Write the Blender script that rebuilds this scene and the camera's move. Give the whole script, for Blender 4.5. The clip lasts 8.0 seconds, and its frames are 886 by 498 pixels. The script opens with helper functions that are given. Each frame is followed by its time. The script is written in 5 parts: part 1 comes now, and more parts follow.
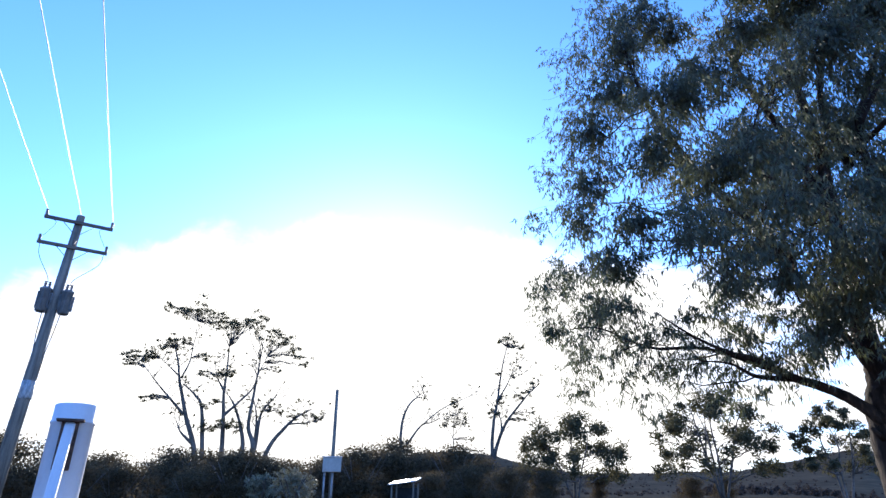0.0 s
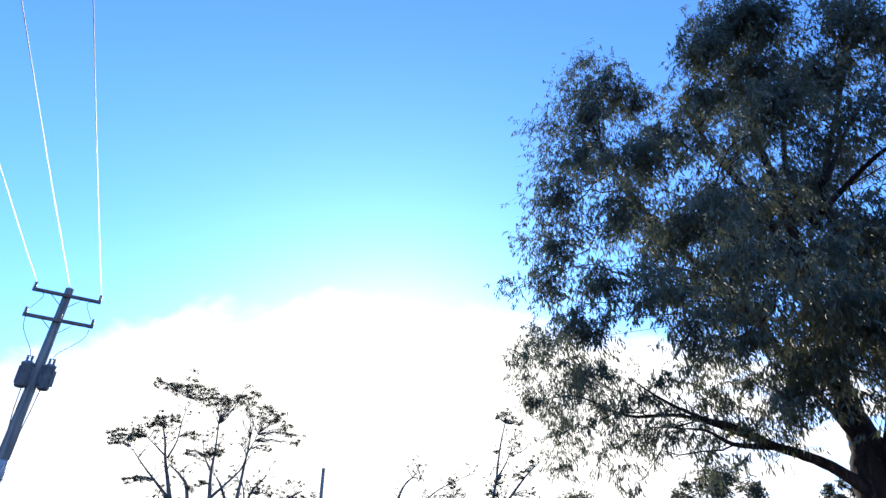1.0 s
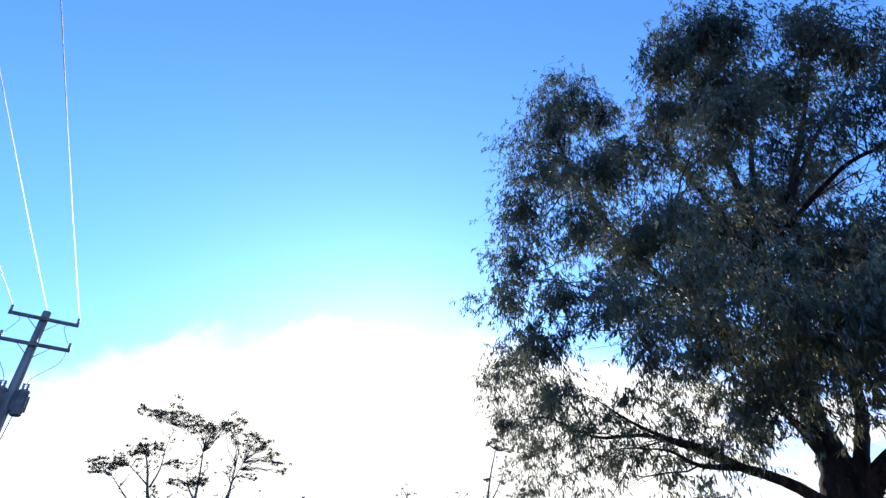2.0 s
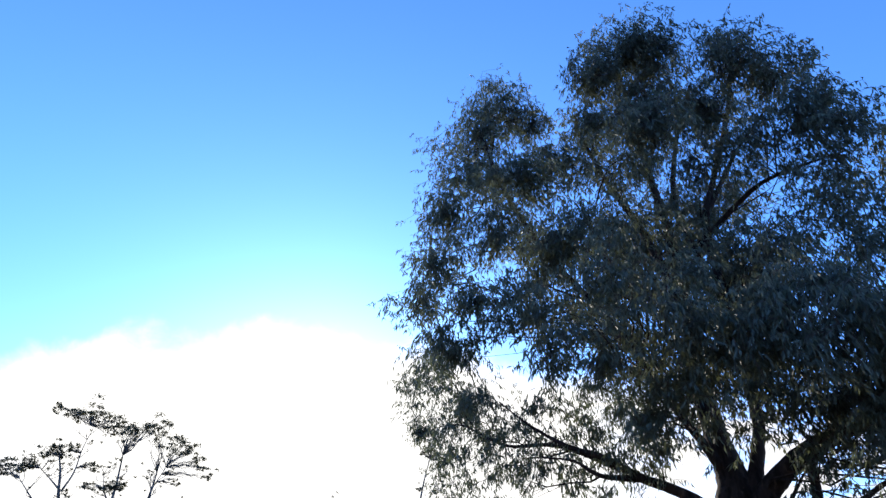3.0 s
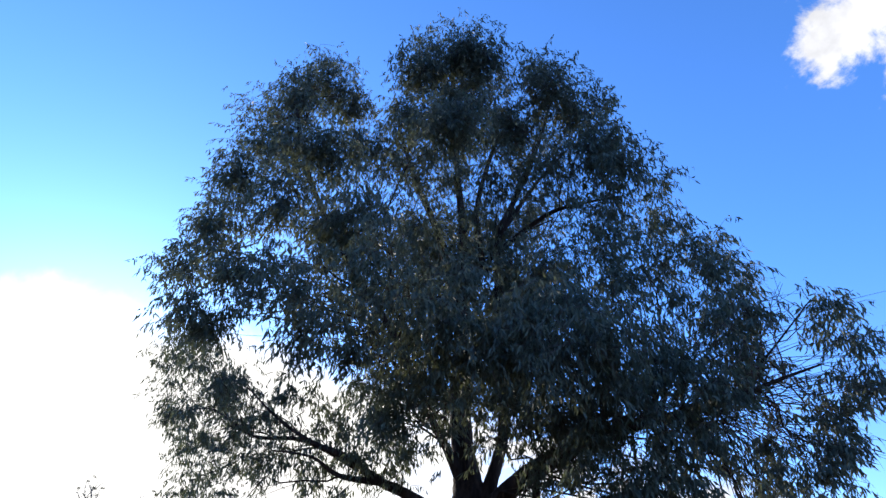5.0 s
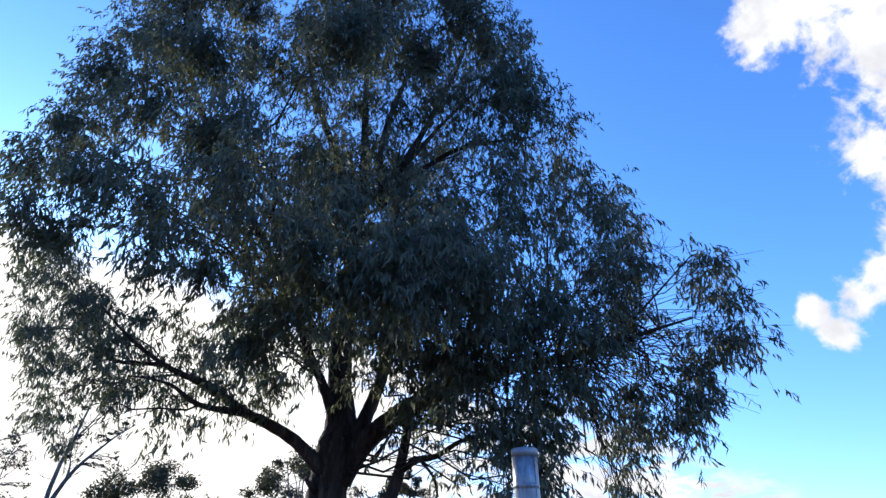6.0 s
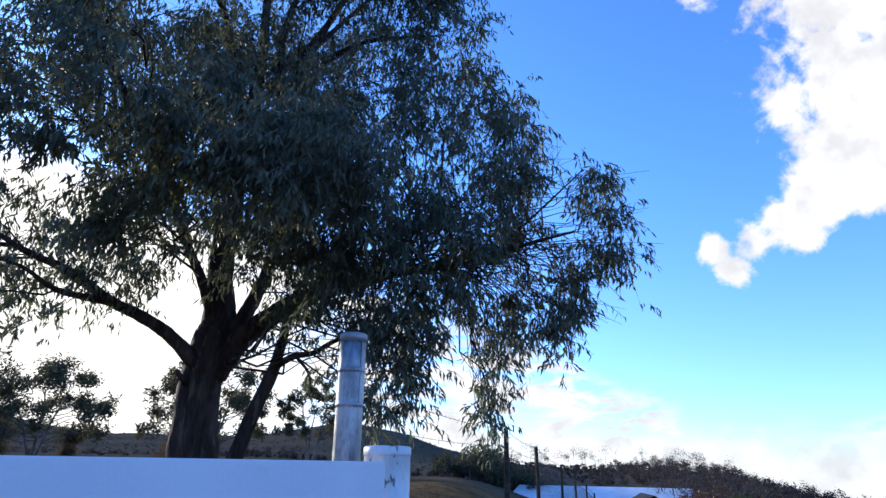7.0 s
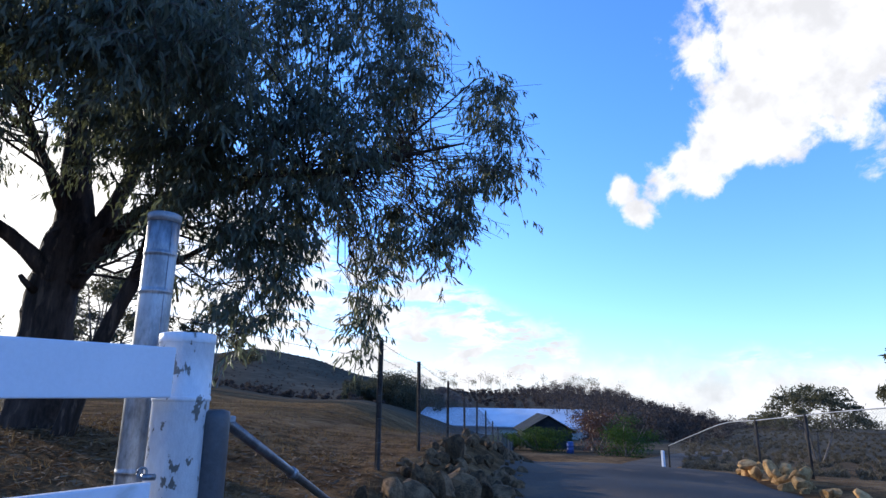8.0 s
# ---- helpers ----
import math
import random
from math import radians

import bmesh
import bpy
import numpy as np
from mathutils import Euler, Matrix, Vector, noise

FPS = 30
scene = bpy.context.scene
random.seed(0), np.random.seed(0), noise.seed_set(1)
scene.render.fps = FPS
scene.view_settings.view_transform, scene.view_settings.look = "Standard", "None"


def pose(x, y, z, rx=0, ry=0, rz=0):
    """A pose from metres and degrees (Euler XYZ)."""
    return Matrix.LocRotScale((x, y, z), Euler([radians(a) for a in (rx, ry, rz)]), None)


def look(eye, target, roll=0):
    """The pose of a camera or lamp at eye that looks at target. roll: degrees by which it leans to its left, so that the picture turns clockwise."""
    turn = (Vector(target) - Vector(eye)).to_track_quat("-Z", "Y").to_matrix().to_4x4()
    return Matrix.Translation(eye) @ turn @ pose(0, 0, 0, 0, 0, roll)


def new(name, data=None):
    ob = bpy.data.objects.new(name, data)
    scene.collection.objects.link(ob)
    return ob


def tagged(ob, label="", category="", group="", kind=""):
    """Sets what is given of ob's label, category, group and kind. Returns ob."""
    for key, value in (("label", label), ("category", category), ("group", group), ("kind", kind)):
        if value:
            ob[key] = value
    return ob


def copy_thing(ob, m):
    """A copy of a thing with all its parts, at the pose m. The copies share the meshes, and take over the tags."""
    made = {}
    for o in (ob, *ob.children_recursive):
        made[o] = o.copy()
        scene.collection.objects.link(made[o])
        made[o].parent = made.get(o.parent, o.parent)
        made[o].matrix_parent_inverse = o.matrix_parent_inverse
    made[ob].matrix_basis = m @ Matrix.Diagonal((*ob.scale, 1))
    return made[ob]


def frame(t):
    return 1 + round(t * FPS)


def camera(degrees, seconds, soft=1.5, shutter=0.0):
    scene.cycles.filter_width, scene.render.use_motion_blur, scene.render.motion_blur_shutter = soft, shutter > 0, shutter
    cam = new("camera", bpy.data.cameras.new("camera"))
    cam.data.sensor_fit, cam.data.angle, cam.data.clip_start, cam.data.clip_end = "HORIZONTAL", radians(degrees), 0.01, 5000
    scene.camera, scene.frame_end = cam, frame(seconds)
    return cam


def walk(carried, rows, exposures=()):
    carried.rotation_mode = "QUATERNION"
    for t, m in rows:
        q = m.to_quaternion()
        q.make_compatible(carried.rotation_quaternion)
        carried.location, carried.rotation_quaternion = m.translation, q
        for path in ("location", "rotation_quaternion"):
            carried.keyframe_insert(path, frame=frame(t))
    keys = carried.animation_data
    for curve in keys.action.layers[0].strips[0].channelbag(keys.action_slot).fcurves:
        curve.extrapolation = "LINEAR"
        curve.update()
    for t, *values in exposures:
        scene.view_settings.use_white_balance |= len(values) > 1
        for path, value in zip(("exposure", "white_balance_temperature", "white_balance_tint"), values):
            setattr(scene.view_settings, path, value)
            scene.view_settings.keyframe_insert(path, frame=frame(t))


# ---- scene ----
cam = camera(74.0, 8.0, soft=1.45)
ROWS = [
    (0.0, pose(-1.896, -1.537, 1.581, 113.35, 0.08, 15.37)),
    (0.5, pose(-1.635, -1.366, 1.503, 117.67, 0.23, 15.51)),
    (1.0, pose(-1.377, -1.183, 1.477, 120.52, 0.36, 15.55)),
    (2.3, pose(-0.739, -0.559, 1.443, 123.46, 1.03, 14.72)),
    (2.5, pose(-0.655, -0.476, 1.444, 123.67, 1.01, 13.52)),
    (3.0, pose(-0.419, -0.301, 1.470, 123.72, 0.94, 9.35)),
    (3.5, pose(-0.197, -0.156, 1.497, 123.73, 0.60, 5.19)),
    (4.0, pose(-0.000, 0.000, 1.495, 123.84, 0.11, 0.08)),
    (4.5, pose(0.152, 0.135, 1.513, 123.91, 0.05, -5.12)),
    (4.7, pose(0.217, 0.191, 1.511, 124.03, 0.35, -7.04)),
    (5.8, pose(0.881, 0.619, 1.607, 119.82, 0.53, -16.89)),
    (6.0, pose(0.987, 0.670, 1.584, 118.34, 0.31, -18.44)),
    (6.5, pose(1.254, 0.753, 1.539, 114.37, 0.14, -22.43)),
    (7.0, pose(1.544, 0.751, 1.490, 110.31, -0.57, -26.62)),
    (7.5, pose(1.800, 0.771, 1.431, 107.03, -1.02, -30.56)),
    (8.0, pose(2.086, 0.831, 1.346, 103.68, -0.46, -34.84)),
]
walk(cam, ROWS, exposures=[(0.0, 1.45), (1.0, 1.35), (2.5, 1.25), (4.5, 1.2), (8.0, 1.2)])

# ---------------------------------------------------------------- light
SUN_AZ, SUN_EL = -20.5, 13.0
sun_way = Vector((math.sin(radians(SUN_AZ)) * math.cos(radians(SUN_EL)), math.cos(radians(SUN_AZ)) * math.cos(radians(SUN_EL)), math.sin(radians(SUN_EL))))
sun_data = bpy.data.lights.new("sun", "SUN")
sun_data.energy, sun_data.angle, sun_data.color = 2.2, radians(0.6), (1.0, 0.93, 0.82)
sun_lamp = new("sun", sun_data)
sun_lamp.matrix_world = look(sun_way * 50, (0, 0, 0))


class Net:
    """Small helper to write node graphs as expressions."""

    def __init__(self, tree):
        self.t = tree
        self.t.nodes.clear()

    def node(self, kind, **given):
        n = self.t.nodes.new(kind)
        for key, value in given.items():
            if key == "operation":
                n.operation = value
            elif key == "data_type":
                n.data_type = value
            elif key == "blend_type":
                n.blend_type = value
        return n

    def put(self, socket, value):
        if isinstance(value, bpy.types.NodeSocket):
            self.t.links.new(value, socket)
        else:
            socket.default_value = value

    def math(self, op, a, b=0.0, c=0.0, clamp=False):
        n = self.node("ShaderNodeMath", operation=op)
        n.use_clamp = clamp
        self.put(n.inputs[0], a), self.put(n.inputs[1], b), self.put(n.inputs[2], c)
        return n.outputs[0]

    def step(self, v, lo, hi, to_lo=0.0, to_hi=1.0):
        n = self.node("ShaderNodeMapRange")
        n.interpolation_type = "SMOOTHSTEP"
        for s, x in zip(n.inputs[:5], (v, lo, hi, to_lo, to_hi)):
            self.put(s, x)
        return n.outputs[0]

    def noise(self, vec, scale, detail=4.0, rough=0.55, warp=0.0):
        n = self.node("ShaderNodeTexNoise")
        if vec is not None:
            self.put(n.inputs["Vector"], vec)
        n.inputs["Scale"].default_value, n.inputs["Detail"].default_value = scale, detail
        n.inputs["Roughness"].default_value, n.inputs["Distortion"].default_value = rough, warp
        return n.outputs["Fac"]

    def mix(self, fac, a, b, blend="MIX"):
        n = self.node("ShaderNodeMix", data_type="RGBA", blend_type=blend)
        self.put(n.inputs[0], fac)
        for s, x in ((n.inputs[6], a), (n.inputs[7], b)):
            self.put(s, (*x, 1.0) if isinstance(x, tuple) and len(x) == 3 else x)
        return n.outputs[2]

    def ramp(self, fac, stops, smooth=True):
        n = self.node("ShaderNodeValToRGB")
        self.put(n.inputs[0], fac)
        ramp = n.color_ramp
        ramp.interpolation = "EASE" if smooth else "LINEAR"
        ramp.elements[0].position, ramp.elements[1].position = stops[0][0], stops[-1][0]
        for at, col in stops[1:-1]:
            ramp.elements.new(at)
        for e, (at, col) in zip(ramp.elements, stops):
            e.color = (*col, 1.0) if isinstance(col, tuple) else (col, col, col, 1.0)
        return n.outputs["Color"]


# Sky: clear air with a bright bank of cloud about the sun and cumulus to the right of it.
world = bpy.data.worlds.new("sky")
scene.world = world
world.use_nodes = True
w = Net(world.node_tree)
sky = w.node("ShaderNodeTexSky")
sky.sky_type, sky.sun_disc = "NISHITA", False
sky.sun_elevation, sky.sun_rotation = radians(SUN_EL), radians(SUN_AZ)
sky.altitude, sky.air_density, sky.dust_density, sky.ozone_density = 600.0, 1.0, 0.8, 2.5
way = w.node("ShaderNodeTexCoord").outputs["Generated"]
xyz = w.node("ShaderNodeSeparateXYZ")
w.put(xyz.inputs[0], way)
elev = w.math("MULTIPLY", w.math("ARCSINE", xyz.outputs[2]), 57.2958)
azim = w.math("MULTIPLY", w.math("ARCTAN2", xyz.outputs[0], xyz.outputs[1]), 57.2958)
puff = w.noise(way, 9.0, 7.0, 0.58, 0.25)
flat_way = w.node("ShaderNodeMapping")
w.put(flat_way.inputs[0], way)
flat_way.inputs["Scale"].default_value = (1.0, 1.0, 3.2)
wisp = w.noise(flat_way.outputs[0], 14.0, 6.0, 0.6, 0.3)
# upper edge of the bank, by compass bearing (0 to 60 degrees on the ramp's scale)
edge = w.ramp(w.math("DIVIDE", w.math("ADD", azim, 180.0), 360.0), [
    (0.0, 0.1), (0.30, 0.16), (0.345, 0.24), (0.365, 0.31), (0.385, 0.37), (0.42, 0.42), (0.445, 0.415), (0.475, 0.405),
    (0.50, 0.37), (0.545, 0.30), (0.575, 0.24), (0.605, 0.165), (0.635, 0.075), (0.68, 0.04), (0.75, 0.06), (1.0, 0.1)], smooth=False)
edge = w.math("MULTIPLY", edge, 60.0)
rough_edge = w.math("ADD", edge, w.math("MULTIPLY", w.math("SUBTRACT", puff, 0.5), 8.0))
bank = w.step(w.math("SUBTRACT", rough_edge, elev), -1.0, 2.6)
holes = w.step(wisp, 0.38, 0.54)
near_sun = w.step(w.math("ABSOLUTE", w.math("ADD", azim, 20.0)), 22.0, 48.0, 1.0, 0.0)
low_band = w.step(elev, 1.8, 3.6, 0.85, 0.0)
bank = w.math("MULTIPLY", bank, w.math("MAXIMUM", near_sun, w.math("MAXIMUM", holes, low_band)))
lump = None
for a, e, r in ((52.8, 18.8, 1.3), (54.3, 16.5, 1.5), (56.2, 18.9, 2.2), (58.4, 20.6, 2.6), (61.2, 20.5, 3.0), (64.4, 24.0, 5.6), (67.6, 28.5, 8.1), (74.0, 28.0, 9.0), (69.0, 36.5, 8.8), (57.2, 42.2, 3.6), (63.0, 43.5, 5.0), (84.0, 30.0, 10.0)):
    da = w.math("MULTIPLY", w.math("SUBTRACT", azim, a), math.cos(radians(e)))
    de = w.math("SUBTRACT", elev, e)
    far = w.math("SQRT", w.math("ADD", w.math("MULTIPLY", da, da), w.math("MULTIPLY", de, de)))
    one = w.math("DIVIDE", w.math("SUBTRACT", r + 0.15, far), 0.65 * r + 1.3)
    lump = one if lump is None else w.math("SMOOTH_MAX", lump, one, 0.15)
fluff = w.noise(way, 13.0, 8.0, 0.6, 0.2)
cumulus = w.step(w.math("ADD", lump, w.math("MULTIPLY", w.math("SUBTRACT", fluff, 0.5), 3.0)), 0.0, 0.5)
shade = w.step(w.noise(way, 16.0, 6.0, 0.55), 0.34, 0.60, 0.78, 1.0)
cloud_glow = w.mix(near_sun, (0.47, 0.475, 0.50), (0.62, 0.61, 0.59))
cloud_glow = w.mix(1.0, cloud_glow, w.mix(near_sun, shade, (1.0, 1.0, 1.0)), "MULTIPLY")
air = w.node("ShaderNodeBackground")
w.put(air.inputs[0], w.mix(1.0, sky.outputs[0], w.mix(w.step(elev, 4.0, 30.0), (0.70, 0.97, 1.62), (0.60, 1.03, 1.7)), "MULTIPLY"))
air.inputs[1].default_value = 0.13
cloud = w.node("ShaderNodeBackground")
w.put(cloud.inputs[0], cloud_glow)
cloud.inputs[1].default_value = 1.0
both = w.node("ShaderNodeMixShader")
w.put(both.inputs[0], w.math("MAXIMUM", bank, cumulus))
w.t.links.new(air.outputs[0], both.inputs[1]), w.t.links.new(cloud.outputs[0], both.inputs[2])
w.t.links.new(both.outputs[0], w.node("ShaderNodeOutputWorld").inputs[0])


# ---------------------------------------------------------------- materials
def material(name, dark, light, scale=4.0, fine=40.0, rough=0.8, metal=0.0, bump=0.3, spread=0.0, stretch=(1, 1, 1), world_space=False, stain=None, stain_at=(0.6, 0.68), stain_scale=6.0, clear=0.0):
    m = bpy.data.materials.new(name)
    m.use_nodes = True
    n = Net(m.node_tree)
    coord = n.node("ShaderNodeTexCoord").outputs["Object"] if not world_space else n.node("ShaderNodeNewGeometry").outputs["Position"]
    mapping = n.node("ShaderNodeMapping")
    n.put(mapping.inputs[0], coord)
    mapping.inputs["Scale"].default_value = stretch
    v = mapping.outputs[0]
    broad, grain = n.noise(v, scale, 4.0), n.noise(v, fine, 5.0, 0.65)
    fac = n.step(n.math("ADD", n.math("MULTIPLY", broad, 0.6), n.math("MULTIPLY", grain, 0.4)), 0.36, 0.64)
    col = n.mix(fac, dark, light)
    if stain:
        spots = n.step(n.noise(v, stain_scale, 6.0, 0.6, 0.3), *stain_at)
        col = n.mix(spots, col, stain)
    if spread:
        hue = n.node("ShaderNodeHueSaturation")
        n.put(hue.inputs["Color"], col)
        pick = n.node("ShaderNodeObjectInfo").outputs["Random"]
        n.put(hue.inputs["Value"], n.step(pick, 0.0, 1.0, 1.0 - spread, 1.0 + spread))
        col = hue.outputs[0]
    b = n.node("ShaderNodeBsdfPrincipled")
    n.put(b.inputs["Base Color"], col)
    n.put(b.inputs["Roughness"], n.step(grain, 0.3, 0.7, max(rough - 0.1, 0.05), min(rough + 0.1, 1.0)))
    b.inputs["Metallic"].default_value = metal
    b.inputs["Specular IOR Level"].default_value = 0.12 if rough > 0.7 else 0.5
    b.inputs["Coat Weight"].default_value = clear
    if bump:
        bm_node = n.node("ShaderNodeBump")
        bm_node.inputs["Strength"].default_value, bm_node.inputs["Distance"].default_value = bump, 0.02
        n.put(bm_node.inputs["Height"], n.math("ADD", broad, grain))
        n.t.links.new(bm_node.outputs[0], b.inputs["Normal"])
    n.t.links.new(b.outputs[0], n.node("ShaderNodeOutputMaterial").inputs[0])
    return m


def leaf_material(name, dark, light, glow, thin=0.36, shine=0.48):
    """Leaves: each island its own tone, and some light passes through."""
    m = bpy.data.materials.new(name)
    m.use_nodes = True
    n = Net(m.node_tree)
    pick = n.node("ShaderNodeNewGeometry").outputs["Random Per Island"]
    col = n.mix(pick, dark, light)
    col = n.mix(n.step(n.noise(None, 1.3, 3.0), 0.35, 0.65), n.mix(1.0, col, (0.8, 0.82, 0.85), "MULTIPLY"), col)
    b = n.node("ShaderNodeBsdfPrincipled")
    n.put(b.inputs["Base Color"], col)
    b.inputs["Roughness"].default_value = shine
    b.inputs["Specular IOR Level"].default_value = 0.1 if shine > 0.7 else 0.45
    tr = n.node("ShaderNodeBsdfTranslucent")
    n.put(tr.inputs[0], n.mix(pick, glow, tuple(min(1.0, c * 1.5) for c in glow)))
    mx = n.node("ShaderNodeMixShader")
    mx.inputs[0].default_value = thin
    n.t.links.new(b.outputs[0], mx.inputs[1]), n.t.links.new(tr.outputs[0], mx.inputs[2])
    n.t.links.new(mx.outputs[0], n.node("ShaderNodeOutputMaterial").inputs[0])
    return m


M_LEAF = leaf_material("gum_leaf", (0.055, 0.073, 0.054), (0.122, 0.138, 0.096), (0.135, 0.15, 0.072), 0.32, 0.56)
M_FAR_LEAF = leaf_material("far_leaf", (0.05, 0.052, 0.034), (0.12, 0.11, 0.065), (0.11, 0.10, 0.05), 0.35, 0.9)
M_WOODS = leaf_material("woods_leaf", (0.05, 0.039, 0.034), (0.135, 0.10, 0.084), (0.07, 0.055, 0.04), 0.2, 0.95)
M_SCRUB = leaf_material("scrub_leaf", (0.06, 0.048, 0.034), (0.15, 0.12, 0.075), (0.13, 0.10, 0.055), 0.3, 0.95)
M_COPSE = leaf_material("copse_leaf", (0.045, 0.046, 0.034), (0.11, 0.105, 0.068), (0.08, 0.08, 0.04), 0.2, 0.95)
M_PALE = leaf_material("pale_bush_leaf", (0.16, 0.15, 0.10), (0.28, 0.26, 0.18), (0.16, 0.15, 0.08), 0.25)
M_RUST = leaf_material("rusty_shrub_leaf", (0.09, 0.035, 0.02), (0.17, 0.075, 0.04), (0.12, 0.05, 0.02), 0.25)
M_GREEN = leaf_material("green_shrub_leaf", (0.020, 0.046, 0.012), (0.055, 0.095, 0.024), (0.06, 0.10, 0.016), 0.25, 0.8)
M_BARK = material("bark", (0.022, 0.016, 0.013), (0.075, 0.052, 0.042), 3.0, 14.0, 0.9, 0, 0.9, stretch=(2.2, 2.2, 0.4), stain=(0.11, 0.075, 0.055), stain_at=(0.58, 0.66))
M_TWIG = material("twig", (0.05, 0.036, 0.03), (0.13, 0.095, 0.08), 6.0, 30.0, 0.85, 0, 0.2)
M_FARBARK = material("far_bark", (0.08, 0.068, 0.058), (0.20, 0.17, 0.15), 1.0, 8.0, 0.85, 0, 0.3)
M_POLE = material("weathered_pole_timber", (0.12, 0.11, 0.10), (0.28, 0.26, 0.23), 1.5, 30.0, 0.85, 0, 0.4, stretch=(6, 6, 0.5))
M_ARM = material("crossarm_timber", (0.10, 0.085, 0.075), (0.20, 0.17, 0.15), 3.0, 30.0, 0.85, 0, 0.3)
M_WHITE = material("white_paint", (0.58, 0.61, 0.68), (0.64, 0.67, 0.74), 2.0, 60.0, 0.45, 0, 0.05, stain=(0.46, 0.47, 0.48), stain_at=(0.62, 0.74), stain_scale=3.0)
M_CHIPPED = material("chipped_white_paint", (0.56, 0.59, 0.64), (0.70, 0.72, 0.76), 3.0, 50.0, 0.5, 0, 0.25, stretch=(1, 1, 0.55), stain=(0.15, 0.15, 0.14), stain_at=(0.585, 0.607), stain_scale=13.0)
M_GALV = material("galvanised_steel", (0.15, 0.16, 0.18), (0.36, 0.38, 0.41), 12.0, 70.0, 0.42, 0.7, 0.05, stretch=(1, 1, 0.35))
M_GALV_DULL = material("dull_galvanised_steel", (0.20, 0.21, 0.23), (0.36, 0.37, 0.39), 7.0, 60.0, 0.55, 0.5, 0.1)
M_GREYPOST = material("grey_painted_steel", (0.045, 0.048, 0.056), (0.085, 0.09, 0.10), 5.0, 60.0, 0.5, 0.2, 0.1)
M_STAY = material("weathered_galvanised_pipe", (0.10, 0.10, 0.11), (0.22, 0.22, 0.23), 7.0, 60.0, 0.4, 0.7, 0.1)
M_DARKSTEEL = material("dark_fence_steel", (0.025, 0.022, 0.02), (0.075, 0.06, 0.05), 8.0, 60.0, 0.75, 0.2, 0.3)
M_WIRE = material("wire", (0.07, 0.07, 0.075), (0.16, 0.16, 0.165), 10.0, 60.0, 0.7, 0.4, 0.0)
M_CABLE = material("bare_conductor", (0.45, 0.44, 0.43), (0.7, 0.69, 0.67), 10.0, 60.0, 0.4, 0.6, 0.0)
M_LEAD = material("black_cable", (0.02, 0.02, 0.02), (0.05, 0.05, 0.05), 10.0, 60.0, 0.6, 0, 0.0)
M_TANK = material("transformer_paint", (0.10, 0.11, 0.12), (0.20, 0.21, 0.22), 4.0, 40.0, 0.5, 0.2, 0.1)
M_PORCELAIN = material("brown_porcelain", (0.16, 0.10, 0.08), (0.26, 0.17, 0.13), 8.0, 60.0, 0.25, 0, 0.0)
M_RUSTY = material("rusty_bracket", (0.06, 0.045, 0.04), (0.16, 0.10, 0.08), 20.0, 70.0, 0.8, 0.3, 0.3)
M_ROCK = material("field_stone", (0.07, 0.042, 0.024), (0.23, 0.14, 0.075), 2.2, 18.0, 0.95, 0, 0.8, spread=0.5, stain=(0.05, 0.042, 0.035), stain_at=(0.56, 0.7))
M_SANDSTONE = material("sandstone", (0.30, 0.155, 0.06), (0.55, 0.34, 0.15), 2.2, 18.0, 0.9, 0, 0.6, spread=0.25)
M_ROAD = material("old_asphalt", (0.055, 0.045, 0.039), (0.10, 0.083, 0.07), 0.35, 60.0, 0.9, 0, 0.4, world_space=True, stain=(0.12, 0.085, 0.06), stain_at=(0.53, 0.64), stain_scale=0.9)
M_ROOF = material("pale_roof_sheet", (0.50, 0.53, 0.57), (0.66, 0.69, 0.73), 0.3, 6.0, 0.55, 0.1, 0.1)
M_SHED = material("dark_shed_cladding", (0.018, 0.022, 0.025), (0.04, 0.045, 0.05), 0.5, 8.0, 0.95, 0, 0.1)
M_WALL = material("shed_wall_sheet", (0.30, 0.31, 0.30), (0.42, 0.42, 0.41), 0.5, 8.0, 0.7, 0, 0.1)
M_GRASS = leaf_material("dry_grass", (0.10, 0.06, 0.03), (0.24, 0.16, 0.08), (0.14, 0.09, 0.035), 0.3, 0.9)
M_TARP = material("red_cloth", (0.22, 0.03, 0.025), (0.32, 0.05, 0.04), 4.0, 40.0, 0.8, 0, 0.1)


